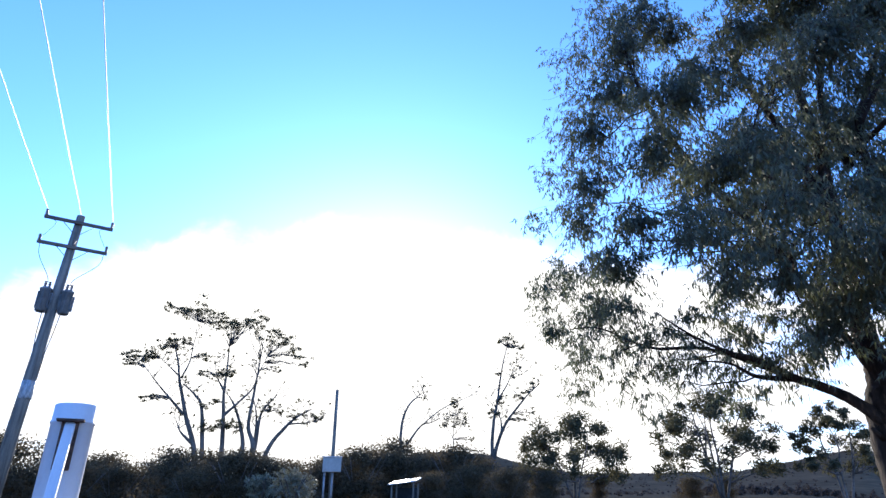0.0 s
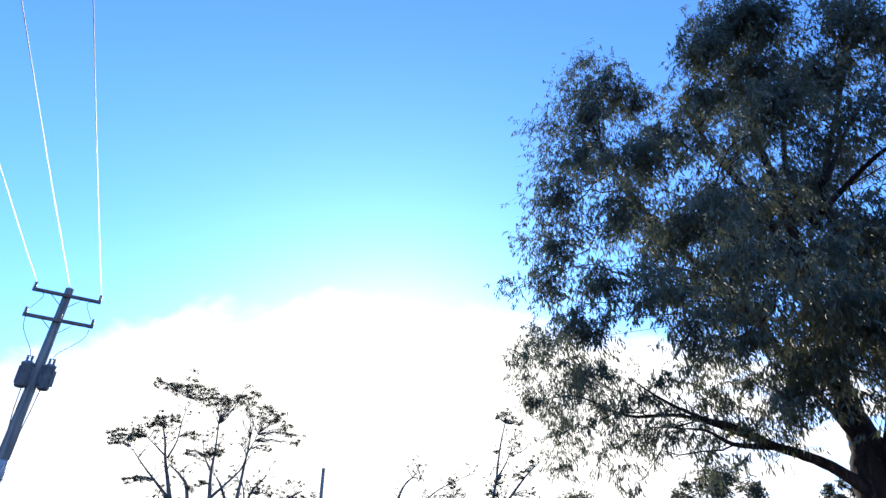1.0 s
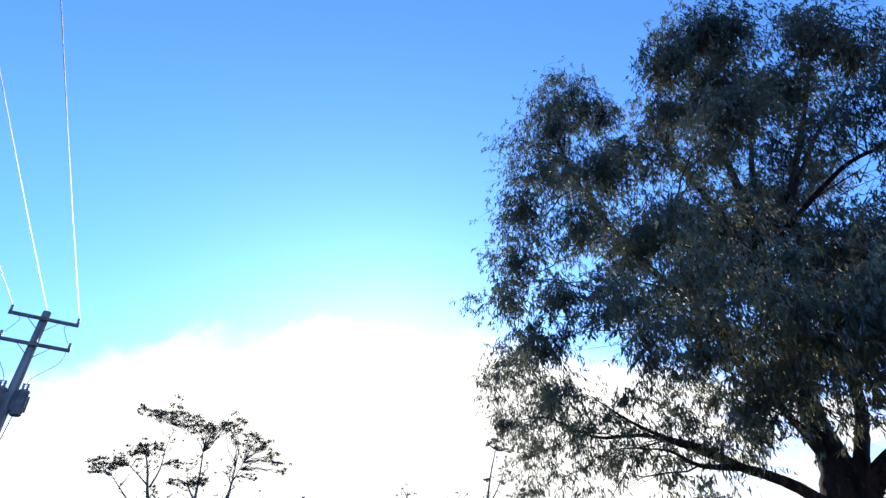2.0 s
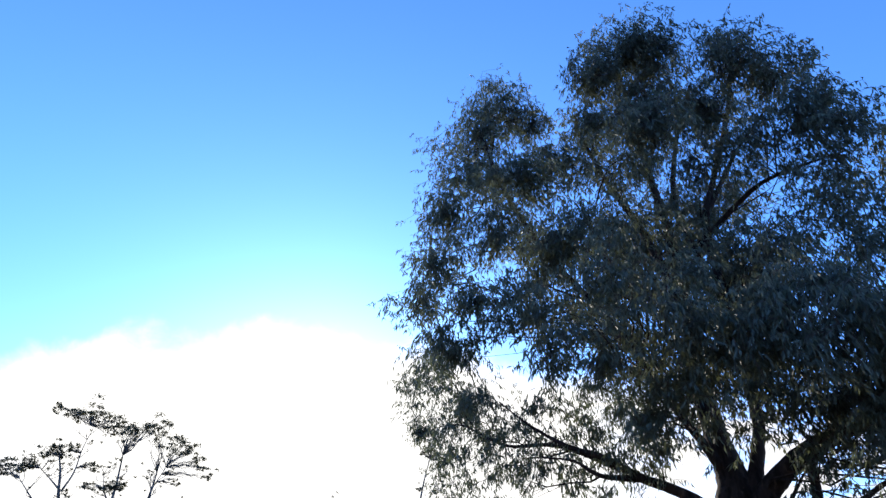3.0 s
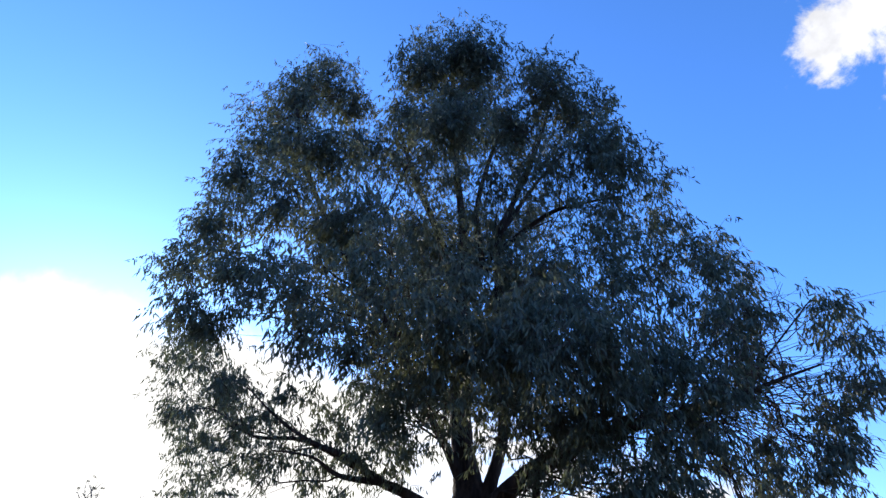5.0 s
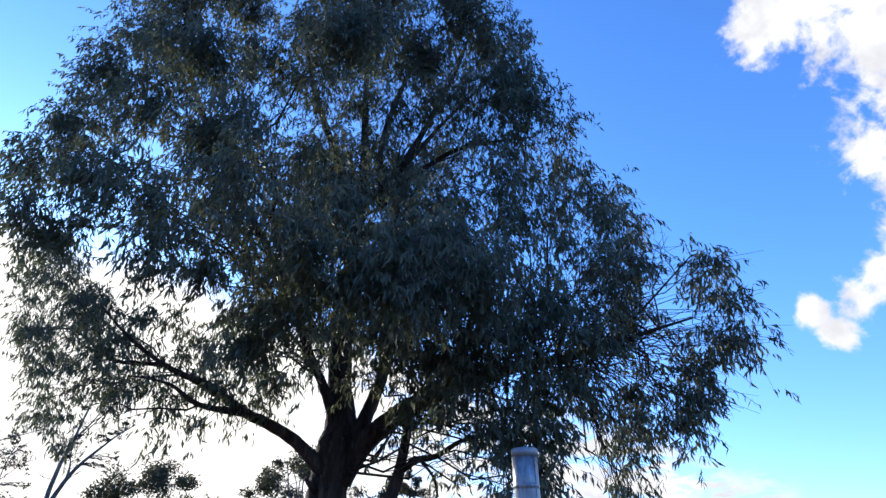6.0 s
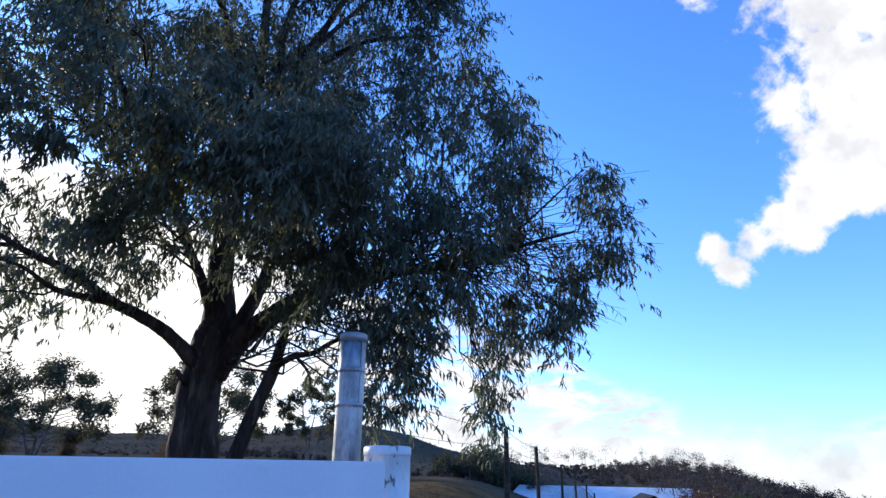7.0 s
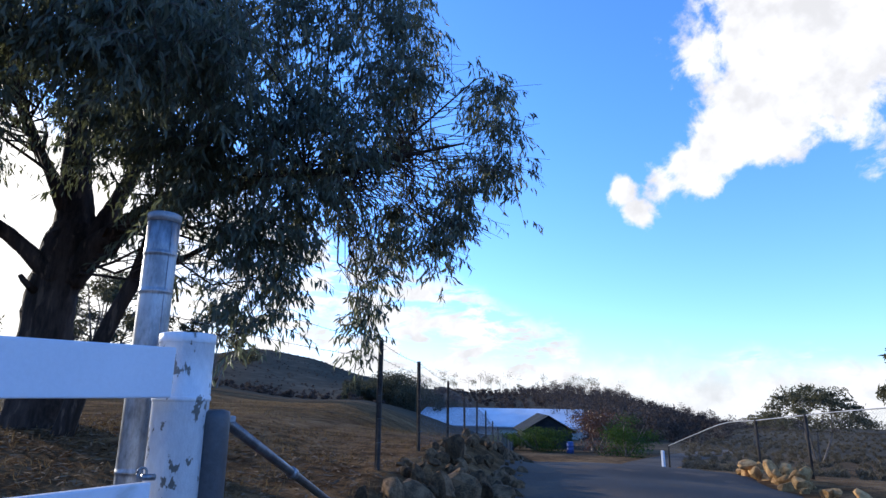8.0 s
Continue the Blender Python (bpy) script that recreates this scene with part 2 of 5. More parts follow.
def ground_material():
    m = bpy.data.materials.new("dry_paddock")
    m.use_nodes = True
    n = Net(m.node_tree)
    pos = n.node("ShaderNodeNewGeometry").outputs["Position"]
    p = n.node("ShaderNodeSeparateXYZ")
    n.put(p.inputs[0], pos)
    far = n.math("SQRT", n.math("ADD", n.math("MULTIPLY", p.outputs[0], p.outputs[0]), n.math("MULTIPLY", p.outputs[1], p.outputs[1])))
    broad, grain, tiny = n.noise(pos, 0.25, 5.0, 0.6), n.noise(pos, 2.5, 6.0, 0.65), n.noise(pos, 38.0, 4.0, 0.7)
    f = n.math("ADD", n.math("MULTIPLY", broad, 0.35), n.math("ADD", n.math("MULTIPLY", grain, 0.4), n.math("MULTIPLY", tiny, 0.25)))
    grass = n.ramp(f, [(0.37, (0.04, 0.025, 0.016)), (0.46, (0.105, 0.062, 0.033)), (0.54, (0.215, 0.128, 0.065)), (0.65, (0.33, 0.215, 0.115))])
    hillside = n.ramp(n.math("ADD", n.math("MULTIPLY", n.noise(pos, 0.02, 6.0, 0.65), 0.6), n.math("MULTIPLY", n.noise(pos, 0.25, 4.0, 0.6), 0.4)),
                      [(0.35, (0.052, 0.044, 0.034)), (0.5, (0.088, 0.073, 0.053)), (0.65, (0.14, 0.112, 0.078))])
    col = n.mix(n.step(far, 42.0, 75.0), grass, hillside)
    b = n.node("ShaderNodeBsdfPrincipled")
    n.put(b.inputs["Base Color"], col)
    b.inputs["Roughness"].default_value = 0.95
    b.inputs["Specular IOR Level"].default_value = 0.0
    bm_node = n.node("ShaderNodeBump")
    bm_node.inputs["Strength"].default_value, bm_node.inputs["Distance"].default_value = 0.8, 0.04
    n.put(bm_node.inputs["Height"], n.math("ADD", grain, tiny))
    n.t.links.new(bm_node.outputs[0], b.inputs["Normal"])
    n.t.links.new(b.outputs[0], n.node("ShaderNodeOutputMaterial").inputs[0])
    return m


M_GROUND = ground_material()


# ---------------------------------------------------------------- mesh helpers
def mesh_of(name, verts, faces, mat, smooth=False):
    me = bpy.data.meshes.new(name)
    me.from_pydata([tuple(v) for v in verts], [], [tuple(f) for f in faces])
    me.materials.append(mat)
    if smooth:
        me.polygons.foreach_set("use_smooth", [True] * len(me.polygons))
    me.update()
    return me


def quads(name, pts, mat):
    """A mesh of loose four-cornered leaves, pts of shape (n, 4, 3)."""
    n = len(pts)
    me = bpy.data.meshes.new(name)
    me.vertices.add(n * 4)
    me.vertices.foreach_set("co", np.asarray(pts, dtype=np.float32).ravel())
    me.loops.add(n * 4)
    me.loops.foreach_set("vertex_index", np.arange(n * 4, dtype=np.int32))
    me.polygons.add(n)
    me.polygons.foreach_set("loop_start", np.arange(0, n * 4, 4, dtype=np.int32))
    me.materials.append(mat)
    me.update(calc_edges=True)
    me.validate()
    return me


def hold(name, at=(0, 0, 0), label="", category="", group="", kind=""):
    ob = new(name)
    ob.empty_display_size = 0.1
    ob.location = at
    return tagged(ob, label, category, group, kind)


def under(ob, parent):
    """Makes ob, built in world coordinates, a part of parent."""
    ob.parent = parent
    if parent.parent is None:
        ob.matrix_parent_inverse = Matrix.Translation(parent.location).inverted()
    return ob


def part(name, bm, mat, parent, label="", smooth=False):
    me = bpy.data.meshes.new(name)
    bm.to_mesh(me)
    bm.free()
    me.materials.append(mat)
    if smooth:
        me.polygons.foreach_set("use_smooth", [True] * len(me.polygons))
    ob = new(name, me)
    if label:
        tagged(ob, label)
    return under(ob, parent)


def piece(name, me, parent, label=""):
    ob = new(name, me)
    if label:
        tagged(ob, label)
    return under(ob, parent)


def tube_data(path, radii, sides=8, rough=0.0, seed=0, cap=True):
    rnd = np.random.RandomState(seed)
    path = [Vector(p) for p in path]
    verts, faces = [], []
    side = None
    for i, (p, r) in enumerate(zip(path, radii)):
        d = (path[min(i + 1, len(path) - 1)] - path[max(i - 1, 0)])
        d = d.normalized() if d.length > 1e-9 else Vector((0, 0, 1))
        if side is None:
            side = d.orthogonal().normalized()
        side = (side - d * side.dot(d)).normalized()
        other = d.cross(side)
        for k in range(sides):
            a = 2 * math.pi * k / sides
            rr = r * (1 + rough * (rnd.rand() - 0.5) * 2)
            verts.append(p + (side * math.cos(a) + other * math.sin(a)) * rr)
    for i in range(len(path) - 1):
        for k in range(sides):
            a, b = i * sides + k, i * sides + (k + 1) % sides
            faces.append((a, b, b + sides, a + sides))
    if cap:
        faces.append(tuple(range(sides - 1, -1, -1)))
        faces.append(tuple(len(verts) - sides + k for k in range(sides)))
    return verts, faces


def join(pieces):
    verts, faces = [], []
    for v, f in pieces:
        o = len(verts)
        verts.extend(v)
        faces.extend(tuple(i + o for i in q) for q in f)
    return verts, faces


def tube(name, path, radii, mat, parent, label="", sides=8, rough=0.0, seed=0):
    if not hasattr(radii, "__len__"):
        radii = [radii] * len(path)
    return piece(name, mesh_of(name, *tube_data(path, radii, sides, rough, seed), mat, True), parent, label)


def box_bm(size, m=Matrix(), bevel=0.0):
    bm = bmesh.new()
    bmesh.ops.create_cube(bm, size=1.0, matrix=m @ Matrix.Diagonal((*size, 1)))
    if bevel:
        bmesh.ops.bevel(bm, geom=list(bm.edges), offset=bevel, segments=2, profile=0.5, affect="EDGES")
    return bm


def smooth_path(pts, n=4):
    """Catmull-Rom through rows of (x, y, z, radius)."""
    p = [np.array(q, float) for q in pts]
    p = [2 * p[0] - p[1]] + p + [2 * p[-1] - p[-2]]
    out = []
    for i in range(1, len(p) - 2):
        for k in range(n):
            t = k / n
            out.append(0.5 * (2 * p[i] + (p[i + 1] - p[i - 1]) * t + (2 * p[i - 1] - 5 * p[i] + 4 * p[i + 1] - p[i + 2]) * t * t + (3 * p[i] - p[i - 1] - 3 * p[i + 1] + p[i + 2]) * t ** 3))
    out.append(p[-2])
    return np.array(out)


# ---------------------------------------------------------------- ground
def sm(v, a, b):
    t = np.clip((np.asarray(v, float) - a) / (b - a), 0, 1)
    return t * t * (3 - 2 * t)


def bell(v, at, width):
    return np.exp(-((v - at) / width) ** 2)


FENCE_AT, FENCE_WAY = np.array((5.30, 6.66)), np.array((0.7009, 0.7133))


def ground_z(x, y):
    x, y = np.asarray(x, float), np.asarray(y, float)
    r, az = np.hypot(x, y), np.degrees(np.arctan2(x, y))
    dx, dy = x - FENCE_AT[0], y - FENCE_AT[1]
    s, d = dx * FENCE_WAY[0] + dy * FENCE_WAY[1], -dx * FENCE_WAY[1] + dy * FENCE_WAY[0]
    bank = np.where(d > 0, 0.53 + 0.42 * sm(d, 0, 4.5), 0.53 * sm(d, -1.5, 0.0)) * sm(s, -7.5, -1.0)
    right = sm(az, 27, 42) * (1 - sm(az, 120, 160))
    field = bank * (1 - 0.35 * sm(s, 0, 12) * sm(-d, -8, 4)) + 0.02 * np.clip(r - 15, 0, 95) * sm(az, -110, -70) * (1 - 1.5 * sm(az, 12, 24))
    valley = bank * (1 - sm(r, 13, 30)) - 0.105 * np.clip(r - 14.0, 0, 31) - 0.036 * np.clip(r - 45.0, 0, 65)
    near = field * (1 - right) + valley * right
    tilt = 2.1 + 2.0 * bell(az, -16, 9) + 1.25 * bell(az, 17.5, 6.5) - 2.1 * sm(az, 22, 36) - 3.0 * sm(az, 45, 63) + 1.0 * sm(np.abs(az), 90, 120)
    ridge = 1.4 + 420 * np.tan(np.radians(tilt)) + 0.9 * np.sin(az * 0.41) + 0.35 * np.sin(az * 1.1 + 1)
    hill = near + (ridge - near) * sm(r, 110, 420)
    out = np.where(r > 110, hill, near)
    return out - 0.06 * np.clip(r - 480, 0, 1500) + 0.03 * np.sin(x * 1.7 + y * 0.6) * np.sin(y * 1.3) * sm(r, 2, 8) * (1 - sm(r, 30, 60))


def gz(x, y):
    return float(ground_z(x, y))


def build_ground():
    az = np.radians(np.concatenate([np.arange(-180, -70, 4.0), np.arange(-70, 90, 0.8), np.arange(90, 180, 4.0)]))
    rr = np.concatenate([[0.0], np.geomspace(0.6, 2600, 130)])
    A, R = np.meshgrid(az, rr)
    X, Y = R * np.sin(A), R * np.cos(A)
    Z = ground_z(X, Y)
    na = len(az)
    verts = np.stack([X, Y, Z], -1).reshape(-1, 3)
    faces = []
    for i in range(len(rr) - 1):
        for k in range(na):
            a, b = i * na + k, i * na + (k + 1) % na
            faces.append((a, a + na, b + na, b))
    me = mesh_of("ground", verts, faces, M_GROUND, True)
    tagged(new("ground", me), "dry brown paddock grass rising to low hills", "ground", kind="structure")


build_ground()

ROAD_AT, ROAD_WAY = np.array((9.15, 6.15)), np.array((0.69, 0.724))


def build_road():
    side = np.array((-ROAD_WAY[1], ROAD_WAY[0]))
    verts, faces = [], []
    stops = np.concatenate([np.arange(-16, 14, 0.5), np.arange(14, 60, 2.0)])
    cols = np.linspace(-1, 1, 13)
    rnd = np.random.RandomState(3)
    for s in stops:
        ragged = rnd.uniform(-0.08, 0.08, 2)
        for c in cols:
            q = ROAD_AT + ROAD_WAY * s + side * (c * 2.25 + (ragged[0] if c == -1 else ragged[1] if c == 1 else 0))
            q = q + side * (-0.006 * max(s - 3, 0) ** 2)
            verts.append((q[0], q[1], gz(*q) + 0.02 + 0.05 * (1 - c * c) - (0.06 if abs(c) == 1 else 0)))
    n = len(cols)
    for i in range(len(stops) - 1):
        for k in range(n - 1):
            a = i * n + k
            faces.append((a, a + 1, a + 1 + n, a + n))
    tagged(new("road", mesh_of("road", verts, faces, M_ROAD, True)), "narrow grey asphalt lane with ragged edges", "road", kind="structure")


build_road()

# ---------------------------------------------------------------- the big gum tree
BOUGHS = {
    "trunk": [(2.27, 9.30, 1.40, 0.335), (2.22, 9.30, 1.91, 0.292), (2.21, 9.30, 2.43, 0.268), (2.26, 9.30, 2.80, 0.285), (2.32, 9.30, 3.12, 0.285)],
    "left": [(2.22, 9.15, 2.60, 0.125), (1.91, 9.12, 2.91, 0.092), (1.64, 9.10, 3.12, 0.083), (1.31, 9.06, 3.28, 0.075), (0.98, 8.99, 3.40, 0.066), (0.48, 8.84, 3.68, 0.052), (0.04, 8.67, 3.80, 0.034), (-0.47, 8.60, 4.10, 0.020), (-0.95, 8.70, 4.55, 0.007)],
    "left_far": [(0.98, 8.99, 3.40, 0.046), (-0.10, 9.50, 4.05, 0.034), (-1.00, 10.40, 4.35, 0.026), (-1.90, 11.50, 5.10, 0.018), (-2.60, 12.50, 5.40, 0.010)],
    "left_low": [(1.01, 8.99, 3.38, 0.058), (0.43, 8.84, 3.42, 0.034), (0.05, 8.67, 3.61, 0.020), (-0.40, 8.75, 3.70, 0.007)],
    "leader": [(2.30, 9.28, 2.90, 0.265), (2.34, 9.30, 3.25, 0.245), (2.32, 9.30, 3.55, 0.205), (2.27, 9.30, 3.95, 0.172), (2.25, 9.32, 4.60, 0.158), (2.33, 9.45, 5.74, 0.135), (2.41, 9.35, 7.83, 0.085), (2.35, 9.37, 9.39, 0.062), (2.30, 9.25, 10.90, 0.042), (2.20, 9.00, 12.27, 0.022)],
    "mid": [(2.40, 9.26, 2.92, 0.190), (2.52, 9.22, 3.18, 0.145), (2.64, 9.20, 3.42, 0.112), (2.78, 9.20, 3.80, 0.098), (2.90, 9.18, 4.30, 0.090), (2.96, 9.10, 6.00, 0.080), (3.00, 9.06, 7.67, 0.068), (3.39, 9.06, 8.70, 0.055), (3.92, 8.70, 10.01, 0.040), (4.17, 8.30, 10.94, 0.024)],
    "leader_b": [(2.23, 9.26, 6.32, 0.080), (1.91, 9.20, 7.83, 0.064), (1.41, 9.02, 9.03, 0.050), (1.01, 8.80, 10.34, 0.023)],
    "leader_c": [(2.77, 9.26, 7.16, 0.073), (2.74, 9.53, 8.67, 0.057), (3.05, 9.31, 10.02, 0.042), (3.45, 8.76, 11.02, 0.022)],
    "up_mid": [(3.00, 9.05, 7.79, 0.048), (3.89, 9.00, 9.20, 0.034), (4.50, 8.42, 9.79, 0.016)],
    "up_right": [(2.80, 9.11, 7.32, 0.056), (3.76, 8.49, 7.98, 0.040), (4.24, 7.97, 7.92, 0.028), (4.68, 7.27, 7.61, 0.013)],
    "right": [(2.36, 9.22, 2.62, 0.180), (2.54, 9.08, 2.98, 0.168), (2.72, 8.96, 3.18, 0.150), (2.93, 8.80, 3.37, 0.140), (3.17, 8.56, 3.53, 0.128), (3.62, 8.15, 3.72, 0.112), (4.24, 7.62, 3.88, 0.080), (5.01, 6.89, 3.95, 0.045), (5.55, 6.34, 4.10, 0.024), (5.95, 6.00, 4.20, 0.012)],
    "right_up": [(5.20, 6.70, 4.02, 0.022), (5.62, 6.30, 4.50, 0.014), (6.06, 5.89, 5.03, 0.007)],
    "left_up": [(2.26, 9.26, 3.45, 0.110), (2.14, 9.20, 3.62, 0.088), (2.03, 9.18, 3.86, 0.070), (1.80, 9.10, 4.25, 0.062), (1.06, 8.67, 5.55, 0.058), (0.10, 8.32, 6.89, 0.050), (-0.56, 8.16, 8.30, 0.040), (-0.86, 8.00, 9.51, 0.028)],
    "stem": [(2.62, 8.48, 1.44, 0.100), (2.78, 8.45, 2.02, 0.090), (2.97, 8.42, 2.58, 0.078), (3.01, 8.41, 2.79, 0.072)],
    "stem_br": [(2.98, 8.42, 2.65, 0.050), (3.18, 8.25, 2.78, 0.043), (3.38, 8.06, 2.81, 0.035), (3.60, 7.74, 2.95, 0.028), (3.90, 7.36, 2.98, 0.020)],
    "stem_tw": [(3.21, 8.24, 2.77, 0.021), (3.37, 8.20, 2.58, 0.018), (3.43, 8.19, 2.34, 0.014)],
}
CROWN_TOP = [(1.89, 7.41, 10.78, 0.79), (1.31, 7.26, 10.11, 0.54), (2.53, 7.37, 10.57, 0.56), (3.46, 6.85, 9.63, 0.56), (3.96, 6.89, 9.16, 0.51), (3.48, 6.99, 10.25, 0.27), (2.12, 7.76, 9.71, 0.73), (2.96, 7.49, 9.10, 0.61), (4.12, 6.64, 8.14, 0.54), (4.20, 6.29, 7.46, 0.33), (1.15, 7.67, 9.35, 0.44), (1.50, 6.03, 7.48, 0.55)]
CROWN_LEFT = [(-0.44, 8.49, 10.71, 0.61), (-0.98, 8.29, 9.95, 0.57), (0.09, 8.64, 10.45, 0.50), (-1.19, 8.39, 8.99, 0.68), (-0.29, 7.32, 7.97, 0.72), (0.46, 8.25, 9.04, 0.55), (-1.65, 8.30, 8.07, 0.52), (-0.70, 7.28, 6.88, 0.59), (-1.74, 8.15, 6.99, 0.48), (0.08, 6.82, 6.30, 0.55), (-1.97, 7.95, 6.11, 0.34), (-1.19, 7.33, 5.70, 0.44), (-1.76, 7.33, 5.14, 0.23), (-1.42, 7.95, 5.22, 0.38)]
CROWN_FRONT = [(-0.54, 6.65, 5.12, 0.50), (0.04, 6.17, 4.74, 0.49), (0.53, 5.90, 5.14, 0.44), (0.52, 6.29, 6.17, 0.38), (0.91, 5.87, 4.63, 0.47), (0.44, 6.17, 4.27, 0.37), (-0.19, 6.55, 4.34, 0.31), (1.38, 6.06, 4.33, 0.48), (1.89, 6.07, 4.36, 0.48), (1.78, 6.77, 5.51, 0.38), (2.38, 6.04, 4.66, 0.44), (2.81, 5.72, 4.67, 0.41), (2.99, 5.34, 4.14, 0.44), (2.51, 5.57, 3.97, 0.44), (1.00, 6.64, 4.02, 0.44), (0.77, 6.93, 3.71, 0.33), (1.20, 7.14, 3.52, 0.34), (1.45, 6.57, 3.94, 0.44)]
CROWN_MID = [(2.74, 8.12, 8.39, 0.61), (3.51, 7.83, 8.49, 0.66), (4.09, 7.41, 7.93, 0.57), (2.17, 8.55, 7.77, 0.56), (2.78, 7.83, 6.41, 0.54), (3.51, 7.55, 6.39, 0.53), (1.41, 8.16, 8.30, 0.60), (4.29, 7.30, 6.71, 0.35), (4.25, 7.02, 5.82, 0.41), (1.02, 8.34, 8.82, 0.52), (4.40, 7.08, 7.22, 0.36), (2.29, 9.32, 9.50, 0.53), (3.76, 9.69, 8.74, 0.47)]
CROWN_LOW_LEFT = [(-2.77, 12.37, 6.41, 0.56), (-2.98, 13.08, 5.67, 0.58), (-1.91, 11.56, 5.53, 0.68), (-1.23, 10.32, 5.33, 0.52), (-2.41, 12.94, 4.71, 0.6), (-1.39, 11.35, 4.53, 0.59), (-0.79, 9.91, 4.43, 0.48), (-0.54, 9.52, 3.81, 0.41), (-2.59, 13.31, 4.13, 0.47), (-0.23, 9.41, 4.13, 0.31), (0.15, 9.42, 3.64, 0.35)]
CROWN_RIGHT = [(5.12, 6.84, 7.55, 0.38), (4.97, 6.94, 6.94, 0.35), (5.23, 6.58, 6.19, 0.40), (5.39, 6.29, 5.64, 0.45), (5.36, 6.14, 4.96, 0.35), (4.79, 6.26, 5.08, 0.54), (4.99, 6.11, 4.40, 0.40), (4.27, 6.16, 4.24, 0.56), (4.58, 6.10, 3.82, 0.44), (3.55, 6.30, 3.86, 0.55), (3.88, 6.26, 3.41, 0.49), (3.27, 6.73, 3.59, 0.46), (4.44, 6.36, 3.33, 0.31), (3.56, 6.58, 3.06, 0.37), (3.04, 7.11, 3.84, 0.49), (3.98, 6.35, 2.90, 0.27)]
CROWN_SIDE = [(6.35, 6.04, 5.01, 0.33), (6.32, 5.90, 4.54, 0.33), (6.37, 5.85, 4.00, 0.29), (6.15, 6.05, 3.88, 0.33), (5.98, 6.19, 3.54, 0.31), (5.70, 6.41, 3.13, 0.27), (6.13, 6.07, 3.38, 0.27), (5.63, 6.77, 3.56, 0.36), (5.91, 6.25, 3.19, 0.24), (5.80, 6.34, 2.99, 0.20)]
CROWN_FILL = [(3.93, 6.92, 7.01, 0.51), (4.33, 6.67, 6.17, 0.44), (3.19, 6.87, 6.12, 0.55), (3.78, 6.55, 5.33, 0.50), (2.65, 6.82, 5.23, 0.48), (4.00, 6.42, 4.62, 0.43), (3.03, 6.51, 4.50, 0.54), (3.59, 6.36, 3.92, 0.44), (3.29, 7.11, 8.17, 0.55), (5.74, 7.04, 6.46, 0.45), (5.92, 6.93, 5.81, 0.34), (5.41, 7.09, 5.47, 0.43), (4.97, 7.32, 6.35, 0.52), (4.45, 7.83, 7.03, 0.55), (4.83, 7.25, 4.70, 0.41), (5.75, 6.89, 5.04, 0.31), (4.13, 7.67, 5.70, 0.58), (3.41, 8.14, 6.44, 0.64), (5.35, 7.57, 7.43, 0.44), (4.74, 7.15, 3.86, 0.36), (3.78, 7.23, 4.21, 0.41)]
CROWN_BACK = [(-3.26, 13.13, 6.45, 0.56), (-2.87, 12.87, 5.71, 0.57), (-2.6, 12.5, 6.95, 0.51), (-2.26, 12.22, 4.78, 0.46), (-1.27, 10.07, 12.34, 0.68), (-1.79, 10.07, 11.01, 0.66), (-2.19, 10.06, 9.58, 0.6), (-2.38, 10.05, 8.23, 0.53), (-2.53, 9.91, 7.13, 0.48), (-2.29, 9.66, 5.91, 0.49), (-0.63, 10.29, 13.37, 0.73), (-2.25, 12.61, 5.73, 0.6), (-0.86, 10.2, 3.92, 0.36)]
CROWN_DEEP = [(1.59, 10.42, 11.37, 0.93), (2.77, 10.17, 11.35, 0.97), (4.03, 9.76, 10.94, 0.90), (1.64, 10.27, 8.82, 0.91), (3.00, 10.22, 9.10, 0.89), (4.00, 9.91, 9.23, 0.86), (2.41, 10.44, 7.40, 0.80), (3.49, 10.16, 7.58, 0.77), (-0.09, 10.49, 8.85, 0.76)]
CROWN_NEAR = [(-0.25, 7.81, 6.13, 0.39), (0.33, 7.8, 5.78, 0.4), (0.78, 7.99, 6.67, 0.47), (1.42, 7.9, 6.14, 0.44), (0.71, 7.98, 5.26, 0.34), (0.05, 7.88, 5.16, 0.32), (1.38, 8.03, 7.22, 0.46), (-0.36, 7.91, 5.54, 0.32), (1.94, 8.02, 6.86, 0.43), (1.62, 8.23, 4.57, 0.32), (1.92, 8.11, 4.96, 0.33), (2.26, 8.11, 5.38, 0.36), (1.44, 8.21, 5.11, 0.32), (2.21, 8.11, 4.43, 0.31), (2.67, 7.96, 4.79, 0.33), (2.96, 8.06, 5.62, 0.38)]
CROWN_LOW = [(3.59, 6.75, 2.62, 0.21), (3.81, 6.68, 2.72, 0.24), (4.09, 6.56, 2.64, 0.23), (3.72, 6.71, 2.32, 0.18), (3.99, 6.61, 2.36, 0.19), (4.2, 6.52, 2.34, 0.12), (3.67, 6.72, 2.03, 0.13), (3.86, 6.66, 2.04, 0.13), (4.06, 6.58, 2.1, 0.12), (3.7, 6.71, 1.85, 0.09), (3.74, 6.7, 2.87, 0.24), (4.08, 6.57, 2.95, 0.26)]
CROWN_HANG = [(4.96, 7.03, 3.17, 0.39), (4.4, 7.16, 3.21, 0.41), (5.32, 6.82, 3.24, 0.32), (3.74, 7.42, 3.61, 0.49), (4.41, 6.88, 3.7, 0.48), (5.01, 6.55, 4.0, 0.41), (3.02, 7.88, 3.48, 0.42), (3.13, 7.32, 3.85, 0.54), (0.97, 8.79, 3.72, 0.39), (0.26, 8.84, 3.99, 0.34), (0.07, 8.94, 3.21, 0.3), (0.61, 8.76, 3.44, 0.27), (1.39, 8.81, 3.87, 0.36)]

